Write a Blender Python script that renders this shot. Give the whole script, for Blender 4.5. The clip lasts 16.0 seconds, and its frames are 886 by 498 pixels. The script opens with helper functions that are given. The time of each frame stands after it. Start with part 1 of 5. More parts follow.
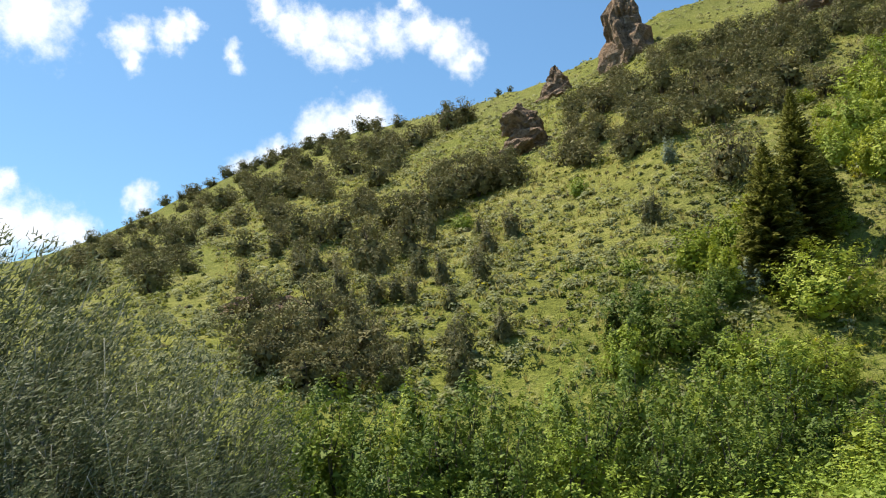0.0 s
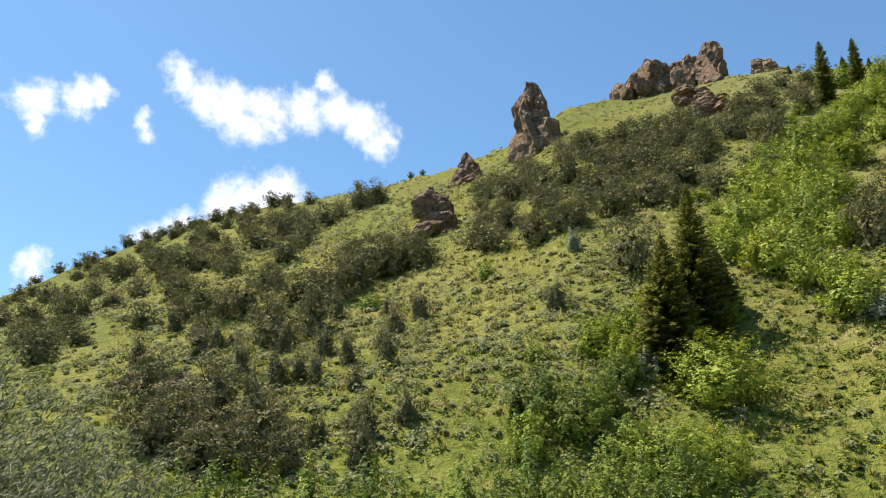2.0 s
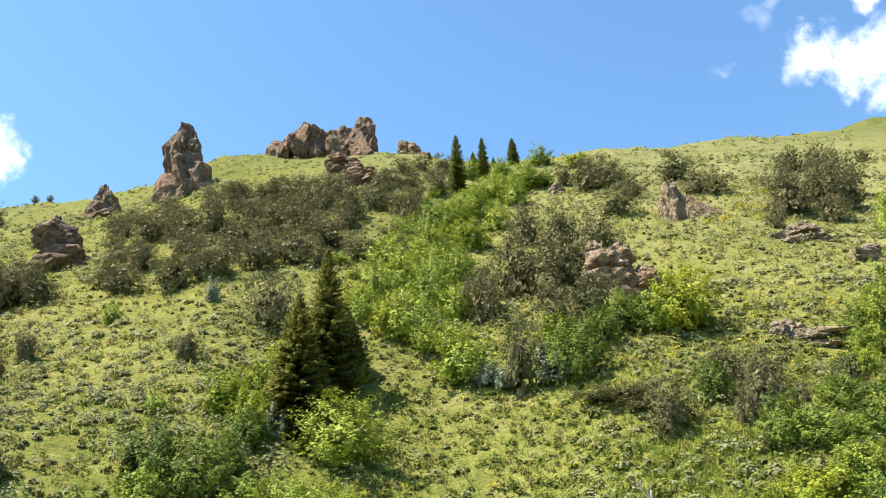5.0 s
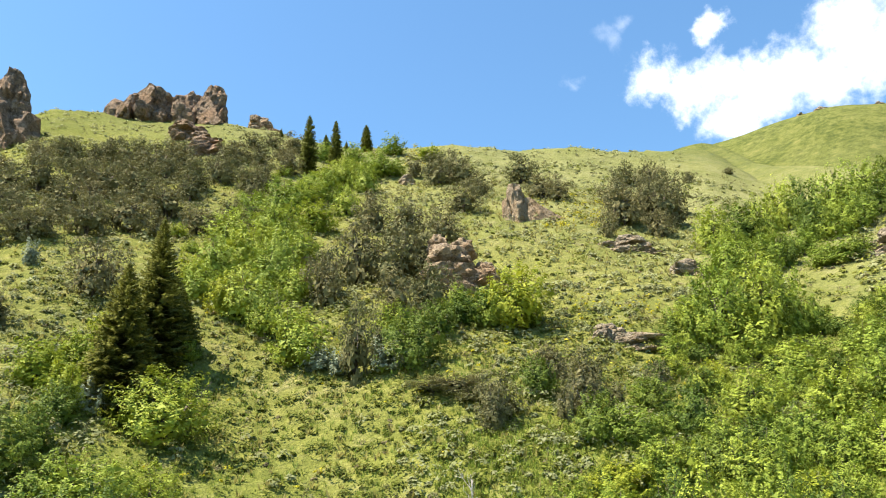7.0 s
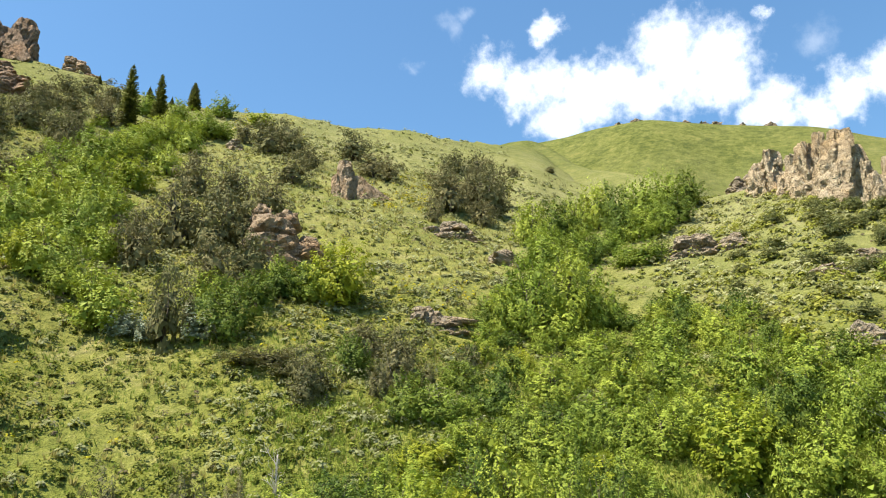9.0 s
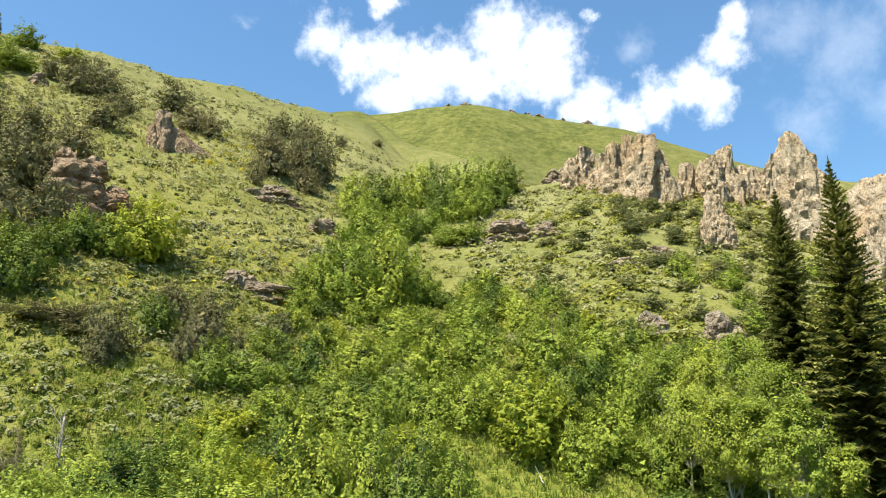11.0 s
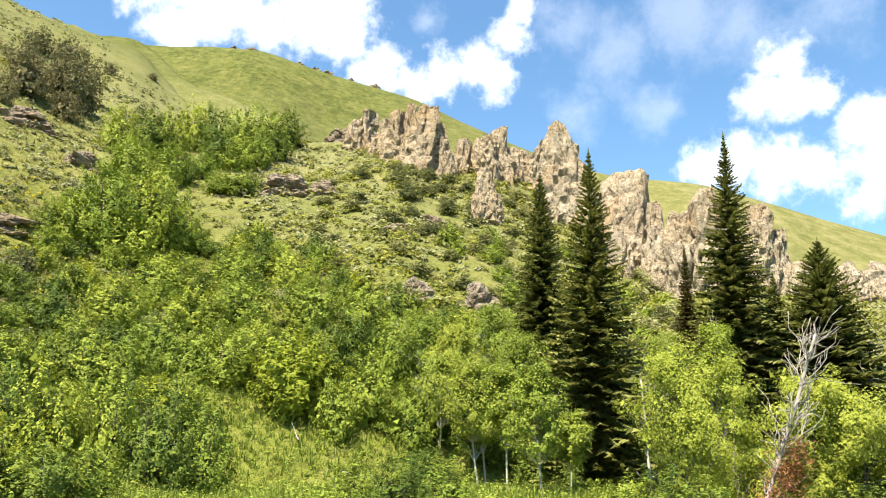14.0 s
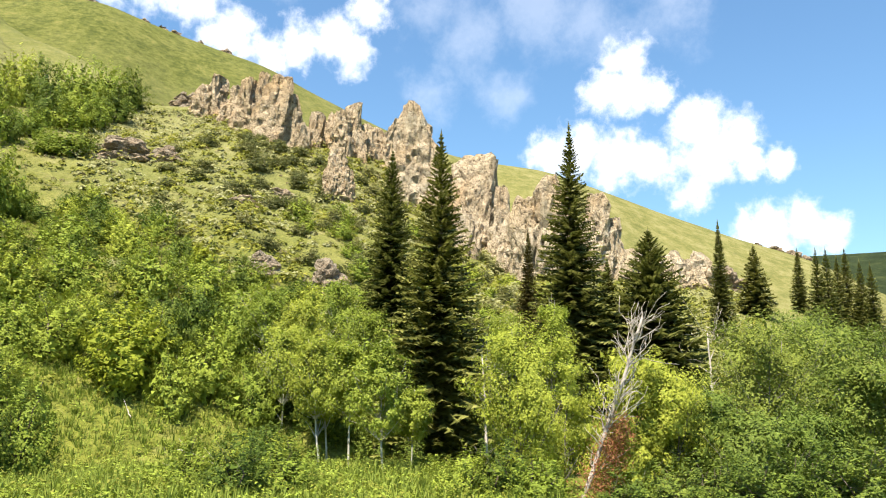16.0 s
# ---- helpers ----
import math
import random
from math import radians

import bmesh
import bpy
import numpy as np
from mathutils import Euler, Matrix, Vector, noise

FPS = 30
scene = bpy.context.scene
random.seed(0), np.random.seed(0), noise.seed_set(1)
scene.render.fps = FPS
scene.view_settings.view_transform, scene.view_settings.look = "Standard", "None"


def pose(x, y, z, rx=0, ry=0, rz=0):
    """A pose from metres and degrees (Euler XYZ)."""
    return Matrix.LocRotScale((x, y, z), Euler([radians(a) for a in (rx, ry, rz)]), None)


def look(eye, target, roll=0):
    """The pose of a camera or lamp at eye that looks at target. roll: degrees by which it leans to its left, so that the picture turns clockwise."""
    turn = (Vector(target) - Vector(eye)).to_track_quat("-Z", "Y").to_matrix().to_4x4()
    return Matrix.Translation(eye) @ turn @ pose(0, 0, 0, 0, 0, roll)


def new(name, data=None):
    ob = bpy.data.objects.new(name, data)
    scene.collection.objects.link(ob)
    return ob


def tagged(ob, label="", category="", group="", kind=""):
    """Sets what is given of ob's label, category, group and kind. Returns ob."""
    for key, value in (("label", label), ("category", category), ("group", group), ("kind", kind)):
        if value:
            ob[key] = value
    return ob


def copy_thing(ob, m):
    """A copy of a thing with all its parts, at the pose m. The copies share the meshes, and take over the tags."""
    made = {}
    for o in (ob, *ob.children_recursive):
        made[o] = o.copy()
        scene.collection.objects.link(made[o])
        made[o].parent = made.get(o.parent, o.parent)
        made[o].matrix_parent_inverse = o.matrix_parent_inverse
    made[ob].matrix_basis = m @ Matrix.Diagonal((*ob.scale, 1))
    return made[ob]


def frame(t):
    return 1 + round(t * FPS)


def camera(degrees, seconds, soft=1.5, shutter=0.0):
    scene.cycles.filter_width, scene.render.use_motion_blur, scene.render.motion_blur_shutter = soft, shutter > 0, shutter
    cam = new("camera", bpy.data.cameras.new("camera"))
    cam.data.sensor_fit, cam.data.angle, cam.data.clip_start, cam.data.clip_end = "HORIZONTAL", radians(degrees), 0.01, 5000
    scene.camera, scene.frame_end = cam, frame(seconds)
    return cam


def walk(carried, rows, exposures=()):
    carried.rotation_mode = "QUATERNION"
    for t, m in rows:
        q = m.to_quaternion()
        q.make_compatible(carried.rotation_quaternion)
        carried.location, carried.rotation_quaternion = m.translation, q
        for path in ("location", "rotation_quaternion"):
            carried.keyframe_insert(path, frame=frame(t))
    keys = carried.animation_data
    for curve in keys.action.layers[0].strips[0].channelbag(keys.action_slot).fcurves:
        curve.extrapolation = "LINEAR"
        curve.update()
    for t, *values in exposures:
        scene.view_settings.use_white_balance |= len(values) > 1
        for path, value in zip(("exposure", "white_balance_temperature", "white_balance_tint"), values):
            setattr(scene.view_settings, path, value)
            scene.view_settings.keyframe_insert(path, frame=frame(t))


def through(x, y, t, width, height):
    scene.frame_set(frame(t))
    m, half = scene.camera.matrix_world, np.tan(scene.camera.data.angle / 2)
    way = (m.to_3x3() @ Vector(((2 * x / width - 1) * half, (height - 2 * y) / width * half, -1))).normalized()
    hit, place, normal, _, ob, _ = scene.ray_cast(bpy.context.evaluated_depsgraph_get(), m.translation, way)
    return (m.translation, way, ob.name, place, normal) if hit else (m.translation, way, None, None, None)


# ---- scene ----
# ---- camera: one man turning on his heel at the roadside ----
cam = camera(58.1, 16.0, soft=1.1)
EYE = 1.65
TURNS = [  # seconds, yaw, pitch, roll
    (0.0, 0.11, 12.33, -0.77),
    (0.5, -1.24, 13.36, -0.64),
    (1.0, -3.85, 16.40, -1.00),
    (1.5, -5.01, 17.98, -0.58),
    (2.0, -6.75, 18.04, -0.44),
    (2.5, -10.63, 20.13, -0.97),
    (3.0, -16.63, 20.38, -1.27),
    (3.5, -24.23, 20.47, -2.23),
    (4.0, -28.21, 21.05, -2.88),
    (6.5, -42.03, 19.85, -2.75),
    (7.0, -45.43, 19.68, -2.53),
    (7.5, -49.38, 19.45, -2.09),
    (8.0, -52.19, 18.25, -1.58),
    (8.5, -55.17, 17.82, -1.42),
    (9.0, -58.56, 17.64, -1.87),
    (9.5, -62.05, 16.83, -1.75),
    (12.0, -78.03, 14.08, -0.70),
    (12.5, -80.81, 13.12, -0.58),
    (13.0, -82.97, 12.55, -0.18),
    (13.5, -85.92, 12.54, 0.32),
    (14.0, -88.41, 12.31, 0.45),
    (14.5, -91.35, 11.54, 0.69),
    (15.0, -93.62, 11.56, 0.82),
    (15.5, -97.01, 11.42, 0.77),
    (16.0, -99.40, 10.78, 0.48),
]
EXPOSURES = [(0.0, 0.75), (1.5, 0.78, 6520, 13), (2.4, 0.83, 6480, 13), (3.0, 0.74, 6250, 13), (3.5, 0.7, 6150, 15), (4.2, 0.93, 6250, 14), (6.3, 1.6), (7.2, 1.24), (8.0, 1.14), (9.7, 1.08), (12.0, 1.08), (13.3, 1.12), (14.0, 1.27, 6650, 12), (14.5, 1.36, 6700, 12.5), (15.2, 1.29, 6700, 13), (16.0, 1.19, 6700, 13)]
EXPOSURES = [(q[0], q[1] + 0.09, *(q[2:] or (6500, 10))) for q in EXPOSURES]
walk(cam, [(t, pose(0, 0, EYE, 90 + p, 0, y) @ pose(0, 0, 0, 0, 0, r)) for t, y, p, r in TURNS], EXPOSURES)

# ---- world and sun ----
SUN_HEADING, SUN_HEIGHT = -56.0, 64.0


def heading(h, e=0.0):
    """The unit vector to a compass heading (degrees clockwise from +y) and an elevation."""
    h, e = radians(h), radians(e)
    return Vector((math.sin(h) * math.cos(e), math.cos(h) * math.cos(e), math.sin(e)))


sun_data = bpy.data.lights.new("sun", "SUN")
sun_data.energy, sun_data.angle, sun_data.color = 5.0, radians(0.53), (1.0, 0.92, 0.75)
sun = new("sun", sun_data)
sun.matrix_world = look(heading(SUN_HEADING, SUN_HEIGHT) * 100, (0, 0, 0))

# fair-weather clouds: heading, elevation, radius (degrees) of each billow
CLOUDS_WEST = [
    (-29.5, 26.2, 2.6), (-27.0, 26.6, 1.2), (-22.7, 25.4, 1.1), (-22.5, 24.2, 0.8), (-19.9, 26.0, 1.0), (-18.8, 26.4, 0.8), (-15.8, 25.0, 0.8),
    (-13.4, 28.5, 1.2), (-11.5, 27.6, 1.3), (-9.6, 27.1, 1.6), (-8.4, 25.4, 1.4), (-7.0, 27.6, 1.5), (-4.0, 27.5, 1.6), (-6.8, 25.9, 0.9),
    (-1.2, 27.8, 1.4), (0.5, 27.0, 1.4), (1.8, 25.6, 1.2), (-2.2, 29.3, 0.8),
    (-9.4, 20.5, 1.5), (-7.6, 20.9, 1.4), (-5.6, 21.4, 1.5), (-12.2, 18.9, 1.2), (-14.7, 17.8, 1.1), (-21.6, 15.0, 0.9),
    (-29.5, 12.6, 2.0), (-27.5, 12.6, 1.7), (-25.5, 12.2, 1.4), (-30.0, 15.0, 0.8),
]
CLOUDS_NORTH = [
    (67.3, 32.4, 0.9), (62.9, 29.9, 1.6), (65.0, 28.6, 1.6), (67.4, 28.7, 1.7),
    (70.0, 27.6, 2.2), (72.6, 28.2, 2.0), (68.1, 26.2, 1.8), (74.5, 27.2, 2.0), (77.0, 30.0, 2.2), (77.8, 28.0, 2.4), (80.4, 28.8, 2.0),
    (80.6, 26.8, 2.0), (83.6, 24.6, 1.8), (86.0, 24.0, 1.2), (88.2, 25.2, 1.6), (91.0, 25.6, 1.6), (93.6, 27.3, 1.4), (94.6, 29.0, 1.0),
    (92.6, 24.2, 1.4), (84.0, 30.6, 0.6),
]
CLOUDS_EAST = [
    (113.0, 23.8, 1.5), (111.4, 21.4, 1.5), (113.4, 21.2, 1.7), (115.2, 20.8, 1.2), (107.4, 17.2, 1.6), (109.7, 17.5, 1.7), (112.4, 16.6, 1.8),
    (114.6, 16.4, 1.5), (118.2, 18.9, 1.6), (120.4, 17.6, 1.6), (118.0, 16.4, 1.8), (121.4, 16.2, 1.2), (123.4, 16.0, 0.9), (117.0, 14.0, 1.3),
    (122.6, 11.6, 1.6), (124.6, 12.2, 1.3), (126.0, 10.9, 1.3), (120.8, 11.4, 1.2),
]
WISPS = [(59.9, 33.0, 0.9), (60.8, 33.7, 0.6), (56.8, 30.2, 0.6), (87.4, 28.6, 1.0), (97.5, 27.5, 2.5), (101.0, 26.0, 2.8), (106.0, 27.5, 3.0), (110.5, 27.0, 3.0), (116.0, 26.8, 3.0), (99.0, 21.5, 2.0), (104.0, 22.0, 2.0)]


def build_world():
    world = bpy.data.worlds.new("sky")
    scene.world = world
    world.use_nodes = True
    nt = world.node_tree
    nt.nodes.clear()
    N, L = nt.nodes.new, nt.links.new

    def math_node(op, a, b=None, clamp=False):
        n = N("ShaderNodeMath")
        n.operation, n.use_clamp = op, clamp
        for i, v in enumerate((a, b)):
            if v is None:
                continue
            if isinstance(v, (int, float)):
                n.inputs[i].default_value = v
            else:
                L(v, n.inputs[i])
        return n.outputs[0]

    sky = N("ShaderNodeTexSky")
    sky.sky_type, sky.sun_disc = "NISHITA", False
    sky.sun_elevation, sky.sun_rotation = radians(SUN_HEIGHT), radians(SUN_HEADING)
    sky.altitude, sky.air_density, sky.dust_density, sky.ozone_density = 600, 1.3, 0.8, 1.2
    coord = N("ShaderNodeTexCoord").outputs["Generated"]

    def noise_node(scale, detail, rough):
        n = N("ShaderNodeTexNoise")
        n.inputs["Scale"].default_value, n.inputs["Detail"].default_value, n.inputs["Roughness"].default_value = scale, detail, rough
        L(coord, n.inputs["Vector"])
        return n

    warp = coord
    for scale, detail, amount in ((9, 3, 0.06), (34, 6, 0.035)):
        n = noise_node(scale, detail, 0.6)
        off = N("ShaderNodeVectorMath")
        off.operation = "SUBTRACT"
        L(n.outputs["Color"], off.inputs[0])
        off.inputs[1].default_value = (0.5, 0.5, 0.5)
        add = N("ShaderNodeVectorMath")
        add.operation = "MULTIPLY_ADD"
        L(off.outputs[0], add.inputs[0])
        add.inputs[1].default_value = (amount,) * 3
        L(warp, add.inputs[2])
        warp = add.outputs[0]

    def billows(rows):
        best = None
        for h, e, r in rows:
            d = N("ShaderNodeVectorMath")
            d.operation = "DISTANCE"
            L(warp, d.inputs[0])
            d.inputs[1].default_value = heading(h, e)
            v = math_node("DIVIDE", d.outputs["Value"], radians(r * 1.02))
            if best is None:
                best = v
            else:
                m = N("ShaderNodeMath")
                m.operation = "SMOOTH_MIN"
                L(best, m.inputs[0]), L(v, m.inputs[1])
                m.inputs[2].default_value = 0.25
                best = m.outputs[0]
        return best

    body = billows(CLOUDS_WEST + CLOUDS_NORTH + CLOUDS_EAST)
    fine = noise_node(70, 6, 0.62).outputs["Fac"]
    edge = math_node("ADD", body, math_node("MULTIPLY", math_node("SUBTRACT", fine, 0.5), 1.35))
    cover = N("ShaderNodeMapRange")
    cover.interpolation_type = "SMOOTHSTEP"
    L(edge, cover.inputs["Value"])
    for key, v in (("From Min", 1.45), ("From Max", 0.25), ("To Min", 0.0), ("To Max", 1.0)):
        cover.inputs[key].default_value = v
    thin = billows(WISPS)
    haze = N("ShaderNodeMapRange")
    haze.interpolation_type = "SMOOTHSTEP"
    L(math_node("ADD", thin, math_node("MULTIPLY", math_node("SUBTRACT", noise_node(12, 6, 0.65).outputs["Fac"], 0.5), 3.2)), haze.inputs["Value"])
    for key, v in (("From Min", 1.3), ("From Max", -0.2), ("To Min", 0.0), ("To Max", 0.24)):
        haze.inputs[key].default_value = v
    # the thicker heart of a cloud is a little greyer than its sunlit rim
    shade = N("ShaderNodeMix")
    shade.data_type = "RGBA"
    L(math_node("MULTIPLY", noise_node(16, 5, 0.62).outputs["Fac"], 1.15, True), shade.inputs["Factor"])
    shade.inputs["A"].default_value, shade.inputs["B"].default_value = (11.6, 11.8, 12.1, 1), (7.6, 8.4, 9.6, 1)
    # the clear blue, a little deeper
    blue = N("ShaderNodeMix")
    blue.data_type, blue.blend_type = "RGBA", "MULTIPLY"
    blue.inputs["Factor"].default_value, blue.inputs["B"].default_value = 1.0, (0.85, 1.18, 1.34, 1)
    L(sky.outputs[0], blue.inputs["A"])
    mix = None
    for fac, base in ((haze.outputs[0], blue.outputs["Result"]), (cover.outputs[0], None)):
        m = N("ShaderNodeMix")
        m.data_type = "RGBA"
        L(fac, m.inputs["Factor"])
        L(base if base else mix, m.inputs["A"])
        L(shade.outputs["Result"], m.inputs["B"])
        mix = m.outputs["Result"]
    bg = N("ShaderNodeBackground")
    bg.inputs["Strength"].default_value = 0.066
    L(mix, bg.inputs["Color"])
    L(bg.outputs[0], N("ShaderNodeOutputWorld").inputs["Surface"])


build_world()
# ---- materials ----


class Shader:
    """A node material under construction: short names for the few nodes that this place uses."""

    def __init__(self, name):
        self.mat = bpy.data.materials.new(name)
        self.mat.use_nodes = True
        self.nt = self.mat.node_tree
        self.bsdf = self.nt.nodes["Principled BSDF"]
        self.out = self.nt.nodes["Material Output"]
        self.where = self.nt.nodes.new("ShaderNodeTexCoord").outputs["Object"]

    def add(self, kind):
        return self.nt.nodes.new(kind)

    def link(self, a, b):
        self.nt.links.new(a, b)

    def grain(self, scale, detail=4, rough=0.6, where=None, stretch=None):
        n = self.add("ShaderNodeTexNoise")
        n.inputs["Scale"].default_value, n.inputs["Detail"].default_value, n.inputs["Roughness"].default_value = scale, detail, rough
        src = where or self.where
        if stretch:
            m = self.add("ShaderNodeMapping")
            m.inputs["Scale"].default_value = stretch
            self.link(src, m.inputs["Vector"])
            src = m.outputs[0]
        self.link(src, n.inputs["Vector"])
        return n.outputs["Fac"]

    def ramp(self, fac, stops):
        r = self.add("ShaderNodeValToRGB")
        while len(r.color_ramp.elements) < len(stops):
            r.color_ramp.elements.new(0.5)
        for el, (p, c) in zip(r.color_ramp.elements, stops):
            el.position = p
            el.color = (*c, 1) if isinstance(c, tuple) else (c, c, c, 1)
        self.link(fac, r.inputs[0])
        return r.outputs[0]

    def mix(self, fac, a, b, mode="MIX"):
        m = self.add("ShaderNodeMix")
        m.data_type, m.blend_type = "RGBA", mode
        for key, v in (("Factor", fac), ("A", a), ("B", b)):
            if isinstance(v, tuple):
                m.inputs[key].default_value = (*v, 1)
            elif isinstance(v, (int, float)):
                m.inputs[key].default_value = v
            else:
                self.link(v, m.inputs[key])
        return m.outputs["Result"]

    def bump(self, height, strength, distance):
        b = self.add("ShaderNodeBump")
        b.inputs["Strength"].default_value, b.inputs["Distance"].default_value = strength, distance
        self.link(height, b.inputs["Height"])
        self.link(b.outputs[0], self.bsdf.inputs["Normal"])
        return b.outputs[0]

    def done(self, colour, rough=0.9, spec=0.2):
        if isinstance(colour, tuple):
            self.bsdf.inputs["Base Color"].default_value = (*colour, 1)
        else:
            self.link(colour, self.bsdf.inputs["Base Color"])
        self.bsdf.inputs["Roughness"].default_value = rough
        self.bsdf.inputs["Specular IOR Level"].default_value = spec
        return self.mat


def ground_material():
    s = Shader("hillside turf")
    broad, patch, tuft, fine = s.grain(0.022, 3), s.grain(0.12, 5, 0.65), s.grain(0.7, 5, 0.7), s.grain(3.5, 4, 0.7)
    green = s.ramp(patch, [(0.3, (0.095, 0.11, 0.018)), (0.5, (0.185, 0.174, 0.026)), (0.7, (0.265, 0.222, 0.042))])
    tufts = s.ramp(tuft, [(0.34, (0.07, 0.085, 0.018)), (0.48, (0.17, 0.18, 0.035)), (0.60, (0.255, 0.24, 0.07)), (0.72, (0.32, 0.27, 0.12))])
    c = s.mix(0.55, green, tufts)
    c = s.mix(s.ramp(broad, [(0.45, 0.0), (0.68, 0.3)]), c, (0.28, 0.245, 0.12))
    c = s.mix(s.ramp(s.grain(0.035, 6, 0.7), [(0.46, 0.0), (0.62, 0.55)]), c, (0.085, 0.115, 0.02))
    c = s.mix(s.ramp(s.grain(0.35, 6, 0.75), [(0.54, 0.0), (0.66, 0.6)]), c, (0.31, 0.25, 0.15))
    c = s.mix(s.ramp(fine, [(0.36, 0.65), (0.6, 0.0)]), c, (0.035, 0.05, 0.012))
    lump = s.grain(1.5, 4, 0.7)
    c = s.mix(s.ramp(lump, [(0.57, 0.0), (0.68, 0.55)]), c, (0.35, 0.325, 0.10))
    # dark spots painted into the turf as the small shadows between clumps
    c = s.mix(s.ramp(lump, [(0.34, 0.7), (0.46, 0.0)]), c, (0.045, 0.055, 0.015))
    c = s.mix(0.25, c, (0.255, 0.265, 0.06))
    # greyer sage turf on the eastern slopes
    axes, sagey = s.add("ShaderNodeSeparateXYZ"), s.add("ShaderNodeMapRange")
    s.link(s.where, axes.inputs[0])
    s.link(axes.outputs["X"], sagey.inputs["Value"])
    for key, v in (("From Min", 42), ("From Max", 85), ("To Max", 0.5)):
        sagey.inputs[key].default_value = v
    c = s.mix(sagey.outputs[0], c, s.ramp(s.mix(0.5, s.grain(0.9, 6, 0.8), patch), [(0.38, (0.115, 0.12, 0.05)), (0.5, (0.235, 0.23, 0.11)), (0.62, (0.32, 0.295, 0.17))]))
    # lusher meadow on the hill beyond the first crest, drier to the east
    away = s.add("ShaderNodeVectorMath")
    away.operation = "LENGTH"
    s.link(s.where, away.inputs[0])
    far = s.add("ShaderNodeMapRange")
    s.link(away.outputs["Value"], far.inputs["Value"])
    for key, v in (("From Min", 130), ("From Max", 220), ("To Max", 0.85)):
        far.inputs[key].default_value = v
    lush = s.ramp(s.mix(0.5, s.grain(0.13, 8, 0.9), s.grain(0.5, 6, 0.8)), [(0.42, (0.04, 0.056, 0.012)), (0.505, (0.1, 0.115, 0.026)), (0.6, (0.19, 0.178, 0.056))])
    east = s.add("ShaderNodeMapRange")
    s.link(axes.outputs["Y"], east.inputs["Value"])
    for key, v in (("From Min", 30), ("From Max", -60), ("To Max", 0.75)):
        east.inputs[key].default_value = v
    dry = s.ramp(s.grain(0.2, 7, 0.8), [(0.4, (0.12, 0.125, 0.04)), (0.5, (0.2, 0.19, 0.07)), (0.6, (0.29, 0.26, 0.12))])
    lush = s.mix(east.outputs[0], lush, dry)
    c = s.mix(far.outputs[0], c, lush)
    # damp fresh grass in the clearing near the road
    damp = s.add("ShaderNodeMapRange")
    s.link(away.outputs["Value"], damp.inputs["Value"])
    for key, v in (("From Min", 46), ("From Max", 27), ("To Max", 0.6)):
        damp.inputs[key].default_value = v
    c = s.mix(damp.outputs[0], c, s.ramp(tuft, [(0.35, (0.08, 0.105, 0.018)), (0.55, (0.17, 0.205, 0.032)), (0.7, (0.24, 0.255, 0.055))]))
    wood = s.add("ShaderNodeMapRange")
    s.link(away.outputs["Value"], wood.inputs["Value"])
    for key, v in (("From Min", 330), ("From Max", 420), ("To Max", 0.97)):
        wood.inputs[key].default_value = v
    c = s.mix(wood.outputs[0], c, s.ramp(s.grain(0.05, 6, 0.75), [(0.38, (0.012, 0.02, 0.009)), (0.55, (0.02, 0.032, 0.013)), (0.68, (0.05, 0.06, 0.022))]))
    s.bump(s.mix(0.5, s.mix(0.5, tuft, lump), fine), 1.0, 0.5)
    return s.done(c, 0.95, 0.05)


TURF = ground_material()


def leaf_material(name, dark, light, tip, through=0.35, rough=0.6, vary=(0.62, 1.1)):
    """Leaves: colour wanders from plant to plant and from leaf to leaf; some light passes through."""
    s = Shader(name)
    info, geo = s.add("ShaderNodeObjectInfo"), s.add("ShaderNodeNewGeometry")
    c = s.ramp(geo.outputs["Random Per Island"], [(0.0, dark), (0.55, light), (1.0, tip)])
    hue = s.add("ShaderNodeHueSaturation")
    for key, lo, hi in (("Hue", 0.494, 0.524), ("Value", *vary)):
        m = s.add("ShaderNodeMapRange")
        s.link(info.outputs["Random"], m.inputs["Value"])
        m.inputs["To Min"].default_value, m.inputs["To Max"].default_value = (lo, hi) if key == "Value" else (hi, lo)
        s.link(m.outputs[0], hue.inputs[key])
    s.link(c, hue.inputs["Color"])
    c = s.mix(s.ramp(s.grain(0.9, 3), [(0.35, 0.35), (0.65, 0.0)]), hue.outputs[0], dark)
    mat = s.done(c, rough, 0.12)
    t, mix = s.add("ShaderNodeBsdfTranslucent"), s.add("ShaderNodeMixShader")
    s.link(c, t.inputs["Color"])
    mix.inputs[0].default_value = through
    s.link(s.bsdf.outputs[0], mix.inputs[1]), s.link(t.outputs[0], mix.inputs[2]), s.link(mix.outputs[0], s.out.inputs["Surface"])
    return mat


def bark_material(name, a, b, scale=9.0, marks=None):
    s = Shader(name)
    c = s.ramp(s.grain(scale, 5, 0.7, stretch=(1, 1, 0.25)), [(0.3, a), (0.7, b)])
    if marks:
        c = s.mix(s.ramp(s.grain(6, 4, 0.7, stretch=(1, 1, 4)), [(0.60, 0.0), (0.66, 1.0)]), c, marks)
    s.bump(s.grain(scale * 2, 4, 0.7, stretch=(1, 1, 0.3)), 0.6, 0.03)
    return s.done(c, 0.9, 0.1)


